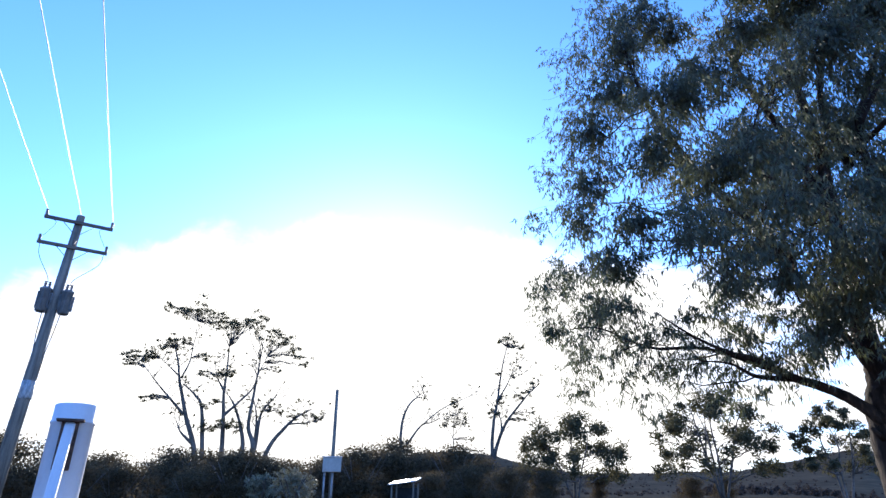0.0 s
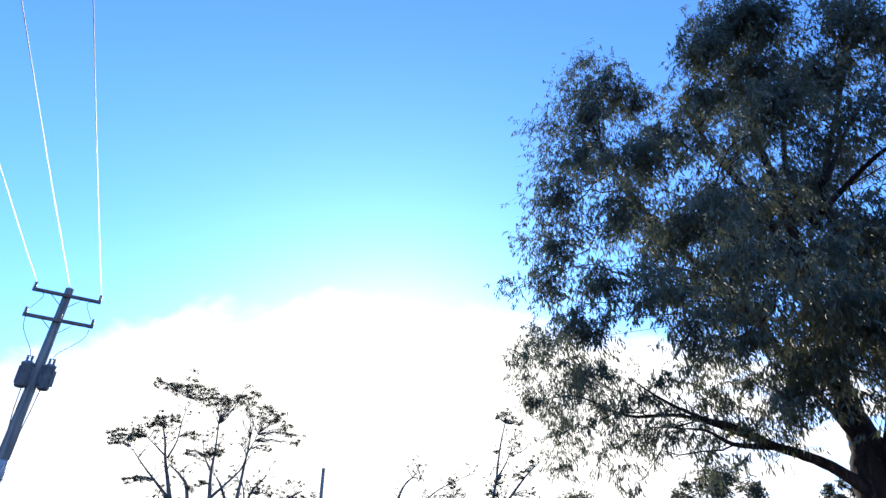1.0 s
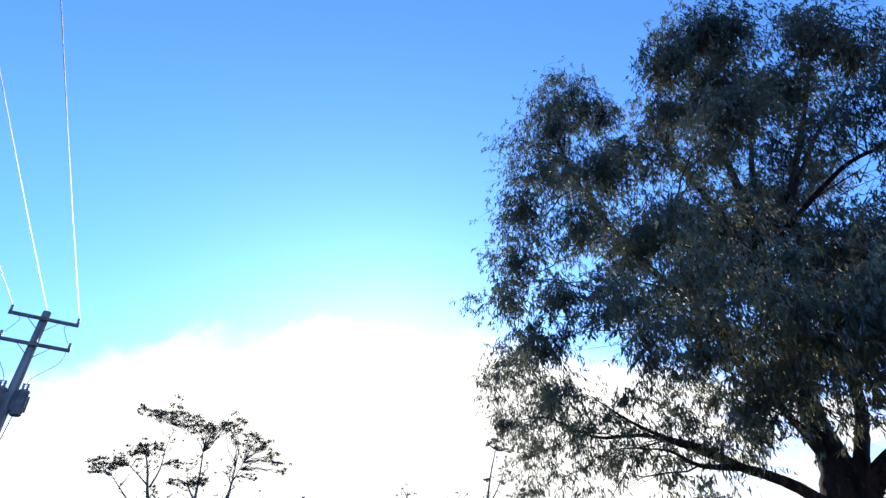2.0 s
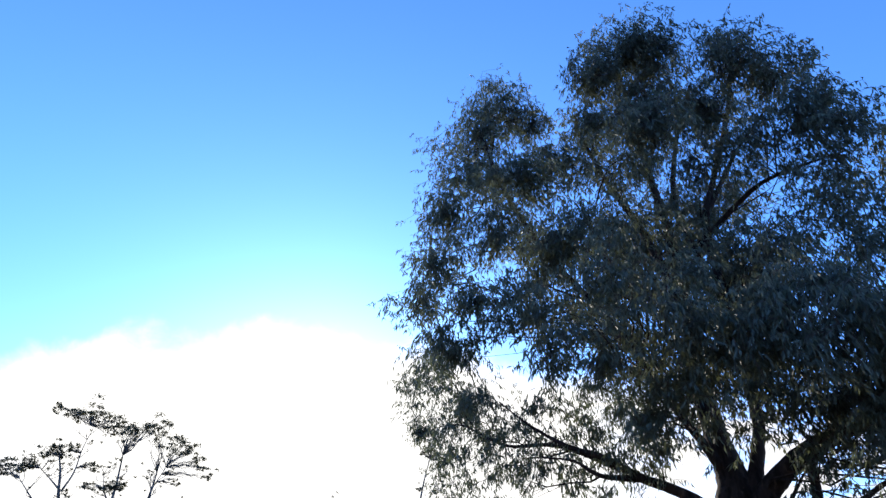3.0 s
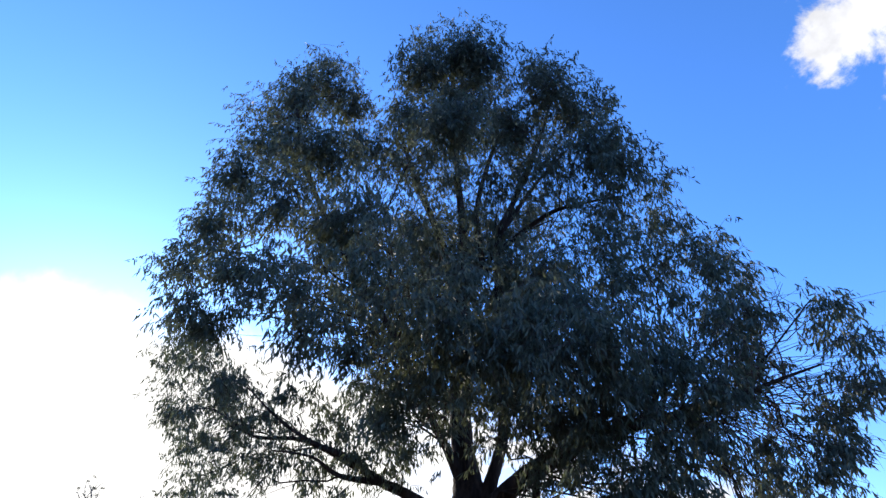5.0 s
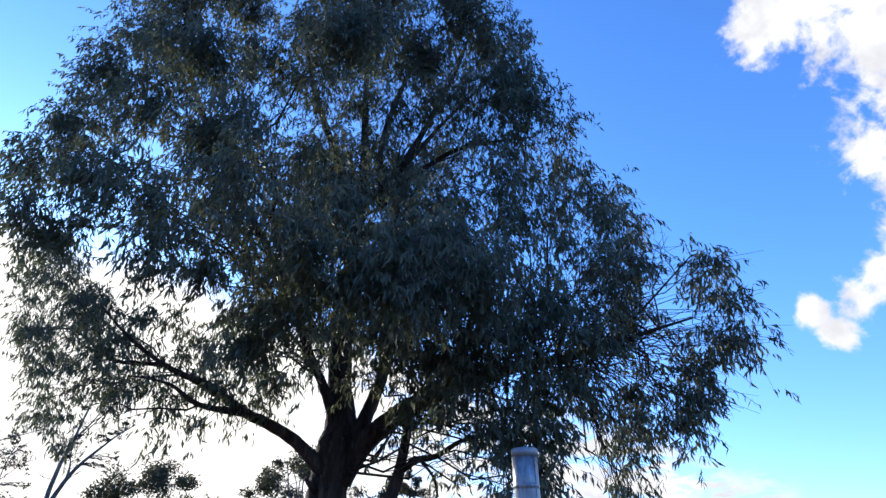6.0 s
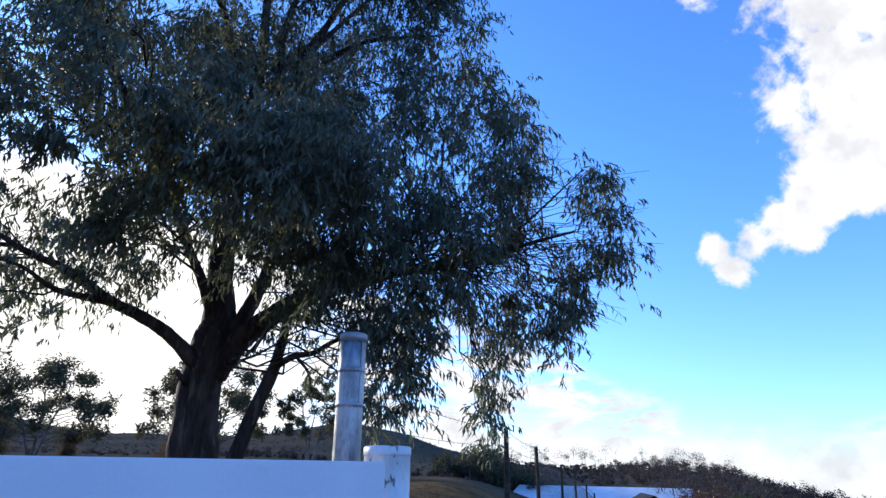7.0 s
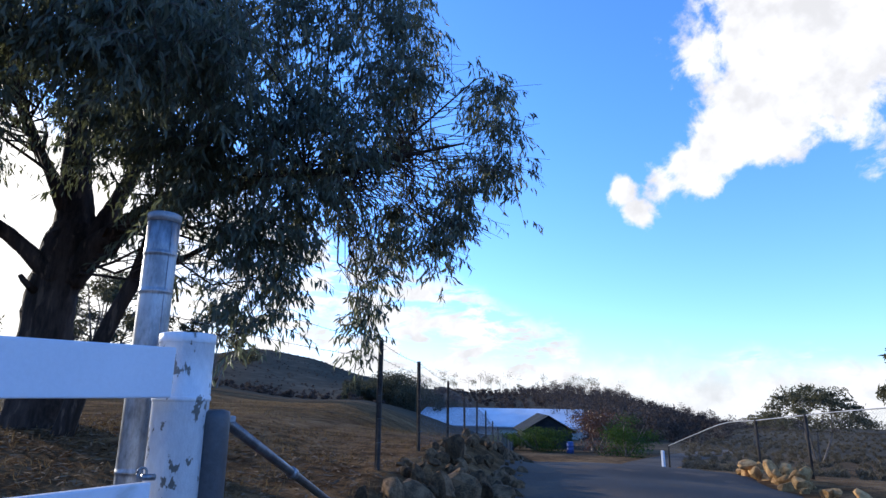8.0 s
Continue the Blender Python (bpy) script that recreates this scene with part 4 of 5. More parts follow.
def build_left_fence():
    fence = hold("wire_fence", (*FENCE_AT, gz(*FENCE_AT)), "dark steel picket fence with barbed top wires and netting", "fence")
    rnd = np.random.RandomState(4)
    posts = []
    for i in range(-1, 12):
        q = FENCE_AT + FENCE_WAY * (0.0, 2.1, 4.65)[i] if 0 <= i < 3 else FENCE_AT + FENCE_WAY * (7.0 + 2.35 * (i - 3))
        if i < 0:
            q = np.array((2.60, 3.88))  # the wires end on the steel pipe
        z = gz(*q)
        h = ((1.92, 1.905, 1.775, 1.545, 1.377)[i + 1] - z) if i < 4 else 1.10 + 0.04 * (i % 2)
        posts.append((q, z, h))
        if i >= 0:
            r = 0.030 if i < 2 else 0.026
            lean = rnd.normal(size=2) * 0.012
            verts, faces = tube_data([(q[0], q[1], z - 0.15), (q[0] + lean[0] * 0.5, q[1] + lean[1] * 0.5, z + h * 0.5), (q[0] + lean[0], q[1] + lean[1], z + h)], [r, r, r * 0.95], 6, 0.12, i)
            post = piece("post", mesh_of("post", verts, faces, M_DARKSTEEL), fence)
            if i < 4:
                for k in range(5):
                    zz = z + h * (0.2 + 0.18 * k)
                    tube("tie", [(q[0] - 0.03, q[1] - 0.02, zz), (q[0] + 0.04, q[1] - 0.035, zz + 0.01)], 0.004, M_WIRE, post, sides=4)
    for (qa, za, ha), (qb, zb, hb) in zip(posts[:-1], posts[1:]):
        for f in (0.98, 0.86):
            pa, pb = np.array((*qa, za + ha * f)), np.array((*qb, zb + hb * f))
            n = 12
            path = [pa + (pb - pa) * k / n - (0, 0, 0.03 * math.sin(math.pi * k / n)) for k in range(n + 1)]
            wire = tube("barbed_wire", path, 0.0022, M_WIRE, fence, sides=4)
            barbs = []
            for k in range(1, 22):
                c = pa + (pb - pa) * k / 22 - (0, 0, 0.03 * math.sin(math.pi * k / 22))
                v = rnd.normal(size=3) * 0.014
                barbs.append(tube_data([c - v, c + v], [0.0018, 0.0018], 3, cap=False))
            tagged(piece("barb", mesh_of("barb", *join(barbs), M_WIRE), wire), kind="stuff")
    for (qa, za, ha), (qb, zb, hb) in zip(posts[2:-1], posts[3:]):
        piece("netting", mesh_panel(qa, qb, za + 0.02, zb + 0.02, ha * 0.86, hb * 0.86, M_WIRE), fence)


build_left_fence()


def build_right_fence():
    rail, tops = [], []
    for az, r, el in ((54.9, 18.0, -4.4), (57.1, 16.2, -3.4), (59.5, 14.8, -2.4), (61.9, 13.6, -2.1), (65.5, 12.2, -1.6), (68.4, 11.4, -1.2), (73.0, 10.4, -0.7)):
        rail.append((2.09 + r * math.sin(radians(az)), 0.83 + r * math.cos(radians(az))))
        tops.append(1.35 + r * math.tan(radians(el)))
    fence = hold("chain_link_fence", (*rail[0], gz(*rail[0])), "chain-link fence with steel top rail along the lane", "fence")
    rows = []
    for (x, y), t in zip(rail, tops):
        rows.append((x, y, t, 0.02))
    sp = smooth_path(rows, 6)
    tube("top_rail", sp[:, :3], sp[:, 3] * 0.5, M_GALV_DULL, fence, "pale galvanised top rail", sides=7)
    for (x, y), t in ((rail[0], tops[0]), (rail[3], tops[3]), (rail[4], tops[4]), (rail[6], tops[6])):
        z = gz(x, y)
        tube("post", [(x, y, z - 0.2), (x, y, t + 0.02)], 0.028, M_DARKSTEEL, fence, sides=8)
    for i in range(len(rail) - 1):
        za, zb = gz(*rail[i]), gz(*rail[i + 1])
        piece("netting", mesh_panel(rail[i], rail[i + 1], za, zb, tops[i] - za, tops[i + 1] - zb, M_WIRE, 0.06, 0.0009), fence)
    x, y = 2.09 + 17.2 * math.sin(radians(54.4)), 0.83 + 17.2 * math.cos(radians(54.4))
    marker = hold("marker_post", (x, y, gz(x, y)), "short white wooden marker post at the lane edge", "post")
    part("stake", box_bm((0.07, 0.07, 0.5), Matrix.Translation((x, y, gz(x, y) + 0.2)), 0.008), M_WHITE, marker)


build_right_fence()


# ---------------------------------------------------------------- stones
def stone_mesh(seed, mat):
    rnd = np.random.RandomState(seed)
    bm = bmesh.new()
    bmesh.ops.create_icosphere(bm, subdivisions=2, radius=1.0)
    off = Vector(rnd.uniform(-50, 50, 3))
    planes = [(Vector(rnd.normal(size=3)).normalized(), rnd.uniform(0.45, 0.8)) for _ in range(11)]
    for v in bm.verts:
        for nrm, d in planes:
            over = v.co.dot(nrm) - d
            if over > 0:
                v.co -= nrm * over
        v.co *= 1 + 0.10 * noise.noise(v.co * 2.2 + off)
    me = bpy.data.meshes.new("rock")
    bm.to_mesh(me)
    bm.free()
    me.materials.append(mat)
    return me


STONES = [stone_mesh(40 + i, M_ROCK) for i in range(8)]
SANDS = [stone_mesh(80 + i, M_SANDSTONE) for i in range(5)]


def lay_stones():
    rnd = np.random.RandomState(21)
    side = np.array((FENCE_WAY[1], -FENCE_WAY[0]))
    for i in range(150):
        s = rnd.uniform(-1.6, 8.5) if i > 26 else rnd.uniform(-1.4, 2.5)
        off = rnd.uniform(0.15, 1.4) if i > 26 else rnd.uniform(0.5, 1.3)
        size = rnd.uniform(0.05, 0.15) * (1.0 if i > 26 else 1.6)
        q = FENCE_AT + FENCE_WAY * s + side * off
        heap = 0.10 * bell(off, 0.7, 0.45)
        ob = new("rock", STONES[i % len(STONES)])
        z = gz(*q) + heap * rnd.uniform(0.0, 0.9) + size * 0.12
        ob.matrix_world = Matrix.LocRotScale((q[0], q[1], z), Euler(rnd.uniform(0, 6.3, 3)), (size * rnd.uniform(0.9, 1.5), size * rnd.uniform(0.8, 1.2), size * rnd.uniform(0.55, 0.85)))
        tagged(ob, "rough grey-brown field stone in a heap under the fence", "rock", "stones beside the lane")
    for i in range(30):
        t = (i + rnd.rand()) / 30
        q = np.array((12.9, 6.9)) * (1 - t) + np.array((11.1, 4.5)) * t + rnd.normal(size=2) * 0.12
        size = rnd.uniform(0.07, 0.17)
        ob = new("rock", SANDS[i % len(SANDS)])
        ob.matrix_world = Matrix.LocRotScale((q[0], q[1], gz(*q) + size * rnd.choice((0.3, 0.3, 1.2))), Euler(rnd.uniform(0, 6.3, 3)), (size * 1.2, size, size * 0.9))
        tagged(ob, "pale orange sandstone block on the lane verge", "rock", "sandstone edging")


lay_stones()

# ---------------------------------------------------------------- power pole and lines
def polar(az, r):
    return np.array((-1.9 + r * math.sin(radians(az)), -1.54 + r * math.cos(radians(az))))


POLE_OUT = 1.45  # the pole is a tall one, far down the paddock


def build_power_pole():
    at = polar(-49.8, 26.0)
    g, top = gz(*at), 12.3
    pole = hold("power_pole", (*at, g), "tall grey timber power pole with two crossarms and a transformer", "power pole")
    lean = np.array((-0.33, -0.27))
    tube("shaft", [(at[0] + lean[0], at[1] + lean[1], g - 0.5), (at[0] + lean[0] * 0.5, at[1] + lean[1] * 0.5, g + 6), (at[0], at[1], top)], [0.24, 0.20, 0.15], M_POLE, pole, sides=16, rough=0.02)
    band = piece("band", mesh_of("band", *lathe([(0.221, 5.0), (0.225, 5.02), (0.220, 5.62), (0.214, 5.64)], at + lean * 0.53, 20), M_GALV, True), pole, "pale metal band")
    arm_way = np.array((0.66, 0.75))
    ang = math.atan2(arm_way[1], arm_way[0])
    front = np.array((0.75, -0.66))
    tips = []
    for z, half, drop in ((11.92, 1.2, -0.0), (10.85, 1.2, 0.0)):
        c = at + front * 0.2
        m = Matrix.Translation((c[0], c[1], z)) @ Matrix.Rotation(ang, 4, "Z")
        arm = part("crossarm", box_bm((half * 2, 0.1, 0.13), m, 0.01), M_ARM, pole)
        for sgn in (-1, 1):
            tube("brace", [m @ Vector((sgn * 0.55, 0, -0.06)), m @ Vector((0, 0.12, -0.55))], 0.015, M_GALV_DULL, arm, sides=5)
        for u in ((-half + 0.06, 0.0, half - 0.06) if z < 11.5 else (-half + 0.06, half - 0.06)):
            p = m @ Vector((u, 0, 0))
            rows = [(0.02, p.z + 0.05), (0.03, p.z + 0.08)]
            for k in range(4):
                rows += [(0.065, p.z + 0.10 + k * 0.06), (0.035, p.z + 0.13 + k * 0.06)]
            ins = piece("insulator", mesh_of("insulator", *lathe(rows, (p.x, p.y), 12), M_PORCELAIN, True), arm)
            tips.append((z, u, Vector((p.x, p.y, p.z + 0.3 if z < 11.5 else p.z + 0.3))))
    tips.append((11.92, 0.0, Vector((at[0], at[1], top + 0.02))))
    # transformer tanks hung on both sides
    for sgn in (-1, 1):
        c = at + lean * 0.28 + arm_way * sgn * 0.36 + front * 0.15
        tank = piece("transformer", mesh_of("transformer", *lathe([(0.16, 8.15), (0.20, 8.2), (0.20, 9.0), (0.215, 9.02), (0.215, 9.06), (0.12, 9.12)], c, 20), M_TANK, True), pole, "grey transformer tank")
        for k in range(7):
            a = k / 7 * 2 * math.pi
            part("fin", box_bm((0.07, 0.012, 0.6), Matrix.Translation((c[0] + 0.225 * math.cos(a), c[1] + 0.225 * math.sin(a), 8.6)) @ Matrix.Rotation(a, 4, "Z")), M_TANK, tank)
        for k in (-1, 1):
            e = c + arm_way * 0.07 * k
            rows = [(0.04, 9.1)] + [(0.055 - 0.02 * (i % 2), 9.14 + i * 0.05) for i in range(5)]
            piece("bushing", mesh_of("bushing", *lathe(rows, e, 10), M_PORCELAIN, True), tank)
        part("bracket", box_bm((0.5, 0.06, 0.08), Matrix.Translation((*(at + lean * 0.28 + arm_way * sgn * 0.2 + front * 0.1), 8.9)) @ Matrix.Rotation(ang, 4, "Z"), 0.01), M_GALV_DULL, pole)
        lead = at + arm_way * sgn * 1.1 + front * 0.2
        path = [np.array((*lead, 10.85)), np.array((*(lead - arm_way * sgn * 0.1), 10.3)), np.array((*(c + arm_way * sgn * 0.1), 9.6)), np.array((*c, 9.3))]
        sp = smooth_path([(*q, 0.012) for q in path], 5)
        tube("lead", sp[:, :3], sp[:, 3], M_LEAD, pole, sides=5)
        sp = smooth_path([(*(at + arm_way * sgn * 1.15 + front * 0.2), 11.9, 0.01), (*(at + arm_way * sgn * 0.75 + front * 0.35), 11.7, 0.01), (*(at + arm_way * sgn * 1.05 + front * 0.25), 11.1, 0.01)], 5)
        tube("jumper", sp[:, :3], sp[:, 3], M_LEAD, pole, sides=5)
        tube("drop_cable", [(*(at + lean * 0.3 + arm_way * sgn * 0.3), 8.2), (*(at + lean * 0.38 + arm_way * sgn * 0.26), 7.4), (*(at + lean * 0.43 + arm_way * sgn * 0.19), 6.7), (*(at + lean + arm_way * sgn * 0.22), g + 0.5)], 0.018, M_LEAD, pole, sides=5)
    # the three conductors run overhead, past the camera's left
    start = Vector((-1.896, -1.537, 1.581))
    pole.location = start + (pole.location - start) * POLE_OUT
    pole.scale = (POLE_OUT,) * 3
    far = Vector((6.5, -17.0, 12.9))
    ends = [t for t in tips if t[0] > 11.5]
    for z, u, p in sorted(ends, key=lambda t: t[1]):
        p = start + (p - start) * POLE_OUT
        e = far + Vector((arm_way[0], arm_way[1], 0)) * (u * 1.5)
        path = [p + (e - p) * (k / 24) - Vector((0, 0, 0.5 * math.sin(math.pi * k / 24))) for k in range(25)]
        wire = hold("power_line", tuple(p), "thin bare overhead power conductor", "power line", "overhead conductors")
        tube("conductor", path, 0.017, M_CABLE, wire, sides=5)


build_power_pole()


def build_meter_pole():
    at = polar(-25.4, 35.0)
    g = gz(*at)
    pole = hold("meter_pole", (*at, g), "slim timber pole carrying a pale meter box on two legs", "utility pole")
    tube("shaft", [(*at, g - 0.3), (*at, 7.6)], [0.12, 0.09], M_POLE, pole, sides=10)
    side = np.array((0.9, 0.43))
    m = Matrix.Translation((at[0] + 0.08, at[1] - 0.2, 3.5)) @ Matrix.Rotation(radians(25), 4, "Z")
    cab = part("box", box_bm((1.0, 0.4, 0.75), m, 0.03), M_WALL, pole, "pale grey meter box")
    part("lid", box_bm((1.06, 0.46, 0.04), m @ Matrix.Translation((0, 0, 0.4)), 0.01), M_ROOF, cab)
    for s in (-0.3, 0.12):
        tube("leg", [(at[0] + s * side[0], at[1] + s * side[1] - 0.2, g), (at[0] + s * side[0], at[1] + s * side[1] - 0.2, 3.2)], 0.06, M_GALV_DULL, pole, sides=8)


build_meter_pole()


# ---------------------------------------------------------------- farther trees
def card_leaves(centre, radii, count, size, rnd, hollow=0.5):
    d = rnd.normal(size=(count, 3))
    d /= np.linalg.norm(d, axis=1)[:, None]
    c = np.array(centre) + d * (rnd.rand(count) ** hollow)[:, None] * np.array(radii) * (1 + 0.15 * rnd.normal(size=(count, 1)))
    a = rnd.normal(size=(count, 3))
    a /= np.linalg.norm(a, axis=1)[:, None]
    b = np.cross(a, rnd.normal(size=(count, 3)))
    b /= np.linalg.norm(b, axis=1)[:, None]
    s = size * rnd.uniform(0.6, 1.4, (count, 1))
    return np.stack([c - a * s, c + b * s * 0.32, c + a * s, c - b * s * 0.32], 1)


def far_gum(name, at, height, width, trunks, label, seed, pads=14, flat=0.35, density=1.0, crown_from=0.45, bark=None, leaf=None, leaf_size=0.16, stout=0.013, shape=None, category="tree", group=""):
    """A gum with forking stems and flat pads of leaves; pads lie over an umbrella outline."""
    rnd = np.random.RandomState(seed)
    bark, leaf = bark or M_FARBARK, leaf or M_FAR_LEAF
    g = gz(*at)
    tree = hold(name, (*at, g), label, category, group)
    stems = []
    for k in range(trunks):
        a = 2 * math.pi * k / trunks + rnd.uniform(-0.5, 0.5)
        lean = width * 0.5 * rnd.uniform(0.25, 0.6) if trunks > 1 else width * 0.06
        top = np.array((at[0] + math.cos(a) * lean, at[1] + math.sin(a) * lean, g + height * rnd.uniform(0.72, 0.86)))
        root = np.array((at[0] + math.cos(a) * 0.25 * (trunks > 1), at[1] + math.sin(a) * 0.25 * (trunks > 1), g - 0.2))
        mid = root + (top - root) * 0.45 + rnd.normal(size=3) * (0.25, 0.25, 0)
        r = height * stout
        sp = smooth_path([(*root, r * 1.15), (*mid, r * 0.75), (*(mid + (top - mid) * 0.6 + rnd.normal(size=3) * 0.2), r * 0.5), (*top, r * 0.2)], 5)
        stems.append(sp)
        tube("trunk", sp[:, :3], sp[:, 3], bark, tree, sides=8, rough=0.06, seed=k)
    crown, limbs = [], []
    for k in range(pads):
        a, q = 2 * math.pi * (k * 0.381966) + rnd.uniform(-0.3, 0.3), math.sqrt((k + 0.5) / pads)
        if shape:
            u, h = shape(k, q, a, rnd)
        else:
            u, h = q, 1.0 - 0.45 * q * q - rnd.uniform(0, 0.22)
        h = max(h, crown_from + 0.05)
        c = np.array((at[0] + math.cos(a) * u * width / 2, at[1] + math.sin(a) * u * width / 2, g + height * h))
        pr = width * rnd.uniform(0.06, 0.115)
        n = int(150 * density * rnd.uniform(0.7, 1.3))
        crown.append(card_leaves(c, (pr, pr, pr * flat * rnd.uniform(0.8, 1.5)), n, leaf_size, rnd))
        root = nearest_on(stems, c - (0, 0, height * 0.12))
        path, rad = branch_to(root[:3], c, min(root[3] * 0.6, height * 0.006), rnd, 6, 0.06)
        limbs.append(tube_data(path, rad, 5, cap=False))
        for j in range(5):
            e = c + rnd.normal(size=3) * (pr * 0.6, pr * 0.6, pr * flat * 0.5)
            limbs.append(tube_data([path[3], (path[3] + e) / 2 + (0, 0, 0.1), e], [rad[3] * 0.6, rad[3] * 0.4, rad[3] * 0.2], 4, cap=False))
    tagged(piece("branch", mesh_of("branch", *join(limbs), bark), tree), kind="stuff")
    tagged(piece("crown", quads("crown", np.concatenate(crown), leaf), tree), kind="stuff")
    return tree


def layered(k, q, a, rnd):
    """Leaf pads in separate tiers, with a few that hang low at the sides."""
    tier = (0.0, 0.0, 0.16, 0.30, 0.46)[k % 5]
    return min(q + 0.1 * (tier > 0.2), 1.0), 1.0 - 0.42 * q ** 2 - tier - rnd.uniform(0, 0.07)


def tiered(k, q, a, rnd):
    """A wide dome of loose leaf tiers that hangs low at its rim."""
    return q, 1.0 - 0.5 * q ** 2.2 - rnd.uniform(0, 0.3)


def open_gum(name, az, r, stems, pads, label, seed, stout, density=1.0, leaf_size=0.13):
    """A gum with long bare stems, given as runs of (sideways, height) at its own place, and small ragged pads of leaves."""
    rnd = np.random.RandomState(seed)
    at = polar(az, r)
    across = np.array((math.cos(radians(az)), -math.sin(radians(az))))
    deep = np.array((math.sin(radians(az)), math.cos(radians(az))))
    g = gz(*at)
    tree = hold(name, (*at, g), label, "tree")
    grown, twigs, crown = [], [], []

    def spot(u, z, v):
        q = at + across * u + deep * v
        return np.array((q[0], q[1], z))

    for k, run in enumerate(stems):
        from_ground = run[0][1] < run[-1][1] and run[0][1] < 5.2
        if from_ground:
            v = rnd.uniform(-0.6, 0.6)
            rows = [spot(run[0][0] * 0.7, g - 0.2, v * 0.5)]
            thick = stout
        else:
            near = min((p for sp in grown for p in sp), key=lambda p: np.linalg.norm(p[:3] - spot(*run[0], 0.0) - deep_of(p, at, deep)))
            v = float((near[:2] - at) @ deep)
            rows, thick = [], min(float(near[3]) * 0.8, stout * 0.6)
        drift = rnd.uniform(-1.6, 1.6)
        for i, (u, z) in enumerate(run):
            rows.append(spot(u, z, v + drift * (i / len(run)) ** 1.5))
        n = len(rows)
        sp = smooth_path([(*p, thick * (1 - 0.82 * (i / (n - 1)) ** 0.8)) for i, p in enumerate(rows)], 5)
        grown.append(sp)
        tube("trunk" if from_ground else "limb", sp[:, :3], sp[:, 3], M_FARBARK, tree, sides=8, rough=0.06, seed=k)
        for j in range(9):
            i = rnd.randint(len(sp) // 3, len(sp))
            e = sp[i, :3] + across_up(rnd, across, deep) * rnd.uniform(0.4, 1.5)
            bend = (sp[i, :3] + e) / 2 + rnd.normal(size=3) * 0.10
            twigs.append(tube_data([sp[i, :3], bend, e], [0.024, 0.016, 0.006], 4, cap=False))
            for q in range(3):
                tip = bend + (e - bend) * rnd.uniform(0.2, 1.0) + across_up(rnd, across, deep) * rnd.uniform(0.2, 0.6)
                twigs.append(tube_data([bend, (bend + tip) / 2 + rnd.normal(size=3) * 0.04, tip], [0.012, 0.009, 0.004], 3, cap=False))
                if rnd.rand() < 0.4 * density:
                    crown.append(card_leaves(tip, (0.16, 0.16, 0.10), 9, leaf_size * 0.8, rnd, 0.8))
    for u, z, pr in pads:
        near = min((p for sp in grown for p in sp[len(sp) // 3:]), key=lambda p: abs((p[:2] - at) @ across - u) + 1.2 * abs(p[2] - z) + (0.8 if p[2] > z else 0.0))
        v = float((near[:2] - at) @ deep)
        for j in range(9):
            c = spot(u + rnd.normal() * pr * 0.6, z + rnd.normal() * pr * 0.38, v + rnd.normal() * pr * 0.9)
            crown.append(card_leaves(c, (pr * 0.5, pr * 0.5, pr * 0.3), int(22 * density * (pr / 0.5) ** 1.5) + 3, leaf_size * 0.75, rnd, 0.8))
            path, rad = branch_to(near[:3], c, min(0.03, float(near[3]) * 0.6 + 0.008), rnd, 6, 0.04)
            twigs.append(tube_data(path, rad, 4, cap=False))
    tagged(piece("branch", mesh_of("branch", *join(twigs), M_FARBARK), tree), kind="stuff")
    tagged(piece("crown", quads("crown", np.concatenate(crown), M_FAR_LEAF), tree), kind="stuff")
    start = Vector((-1.896, -1.537, 1.581))
    tree.location = start + (tree.location - start) * 1.6
    tree.scale = (1.6, 1.6, 1.6)


def deep_of(p, at, deep):
    """The part of a stem's place that lies along the depth of its tree."""
    q = deep * float((p[:2] - at) @ deep)
    return np.array((q[0], q[1], 0.0))


def across_up(rnd, across, deep):
    a = rnd.uniform(-1, 1)
    q = across * a + deep * rnd.uniform(-0.6, 0.6)
    d = np.array((q[0], q[1], rnd.uniform(0.3, 1.0)))
    return d / np.linalg.norm(d)


OPEN_STEMS = [
    [(-1.9, 4.9), (-2.8, 7.2), (-3.3, 8.7), (-3.7, 9.9), (-4.0, 11.2), (-4.4, 12.3)],
    [(-3.6, 10.0), (-3.2, 11.2), (-3.1, 12.7), (-2.8, 14.1)],
    [(-3.0, 7.4), (-4.1, 8.5), (-5.0, 9.4), (-6.0, 10.5)],
    [(-3.7, 10.1), (-4.6, 10.9), (-5.3, 11.5)],
    [(-1.4, 4.9), (-1.9, 8.0), (-2.5, 8.9), (-3.4, 9.7)],
    [(-2.2, 5.5), (-3.0, 6.2), (-3.4, 6.9)],
    [(-0.1, 4.9), (-0.3, 7.3), (-0.5, 8.9), (-0.5, 10.6), (-0.6, 12.5)],
    [(-0.6, 9.3), (-1.1, 10.1), (-1.4, 11.1)],
    [(-0.3, 7.4), (0.7, 8.5), (1.5, 9.5), (1.8, 10.7), (2.3, 12.0)],
    [(1.3, 5.0), (0.9, 6.9), (0.3, 8.3), (-0.1, 8.9)],
    [(2.0, 5.0), (1.5, 6.7), (1.6, 8.8), (1.7, 10.3), (1.8, 11.6)],
    [(2.1, 5.0), (2.2, 6.8), (2.4, 7.9), (3.3, 9.1)],
    [(2.1, 5.4), (2.0, 7.4), (1.6, 8.8)],
    [(3.0, 5.0), (4.0, 6.6), (4.9, 7.5), (5.9, 8.1)],
    [(4.4, 7.0), (5.4, 7.1), (6.3, 7.2)],
]
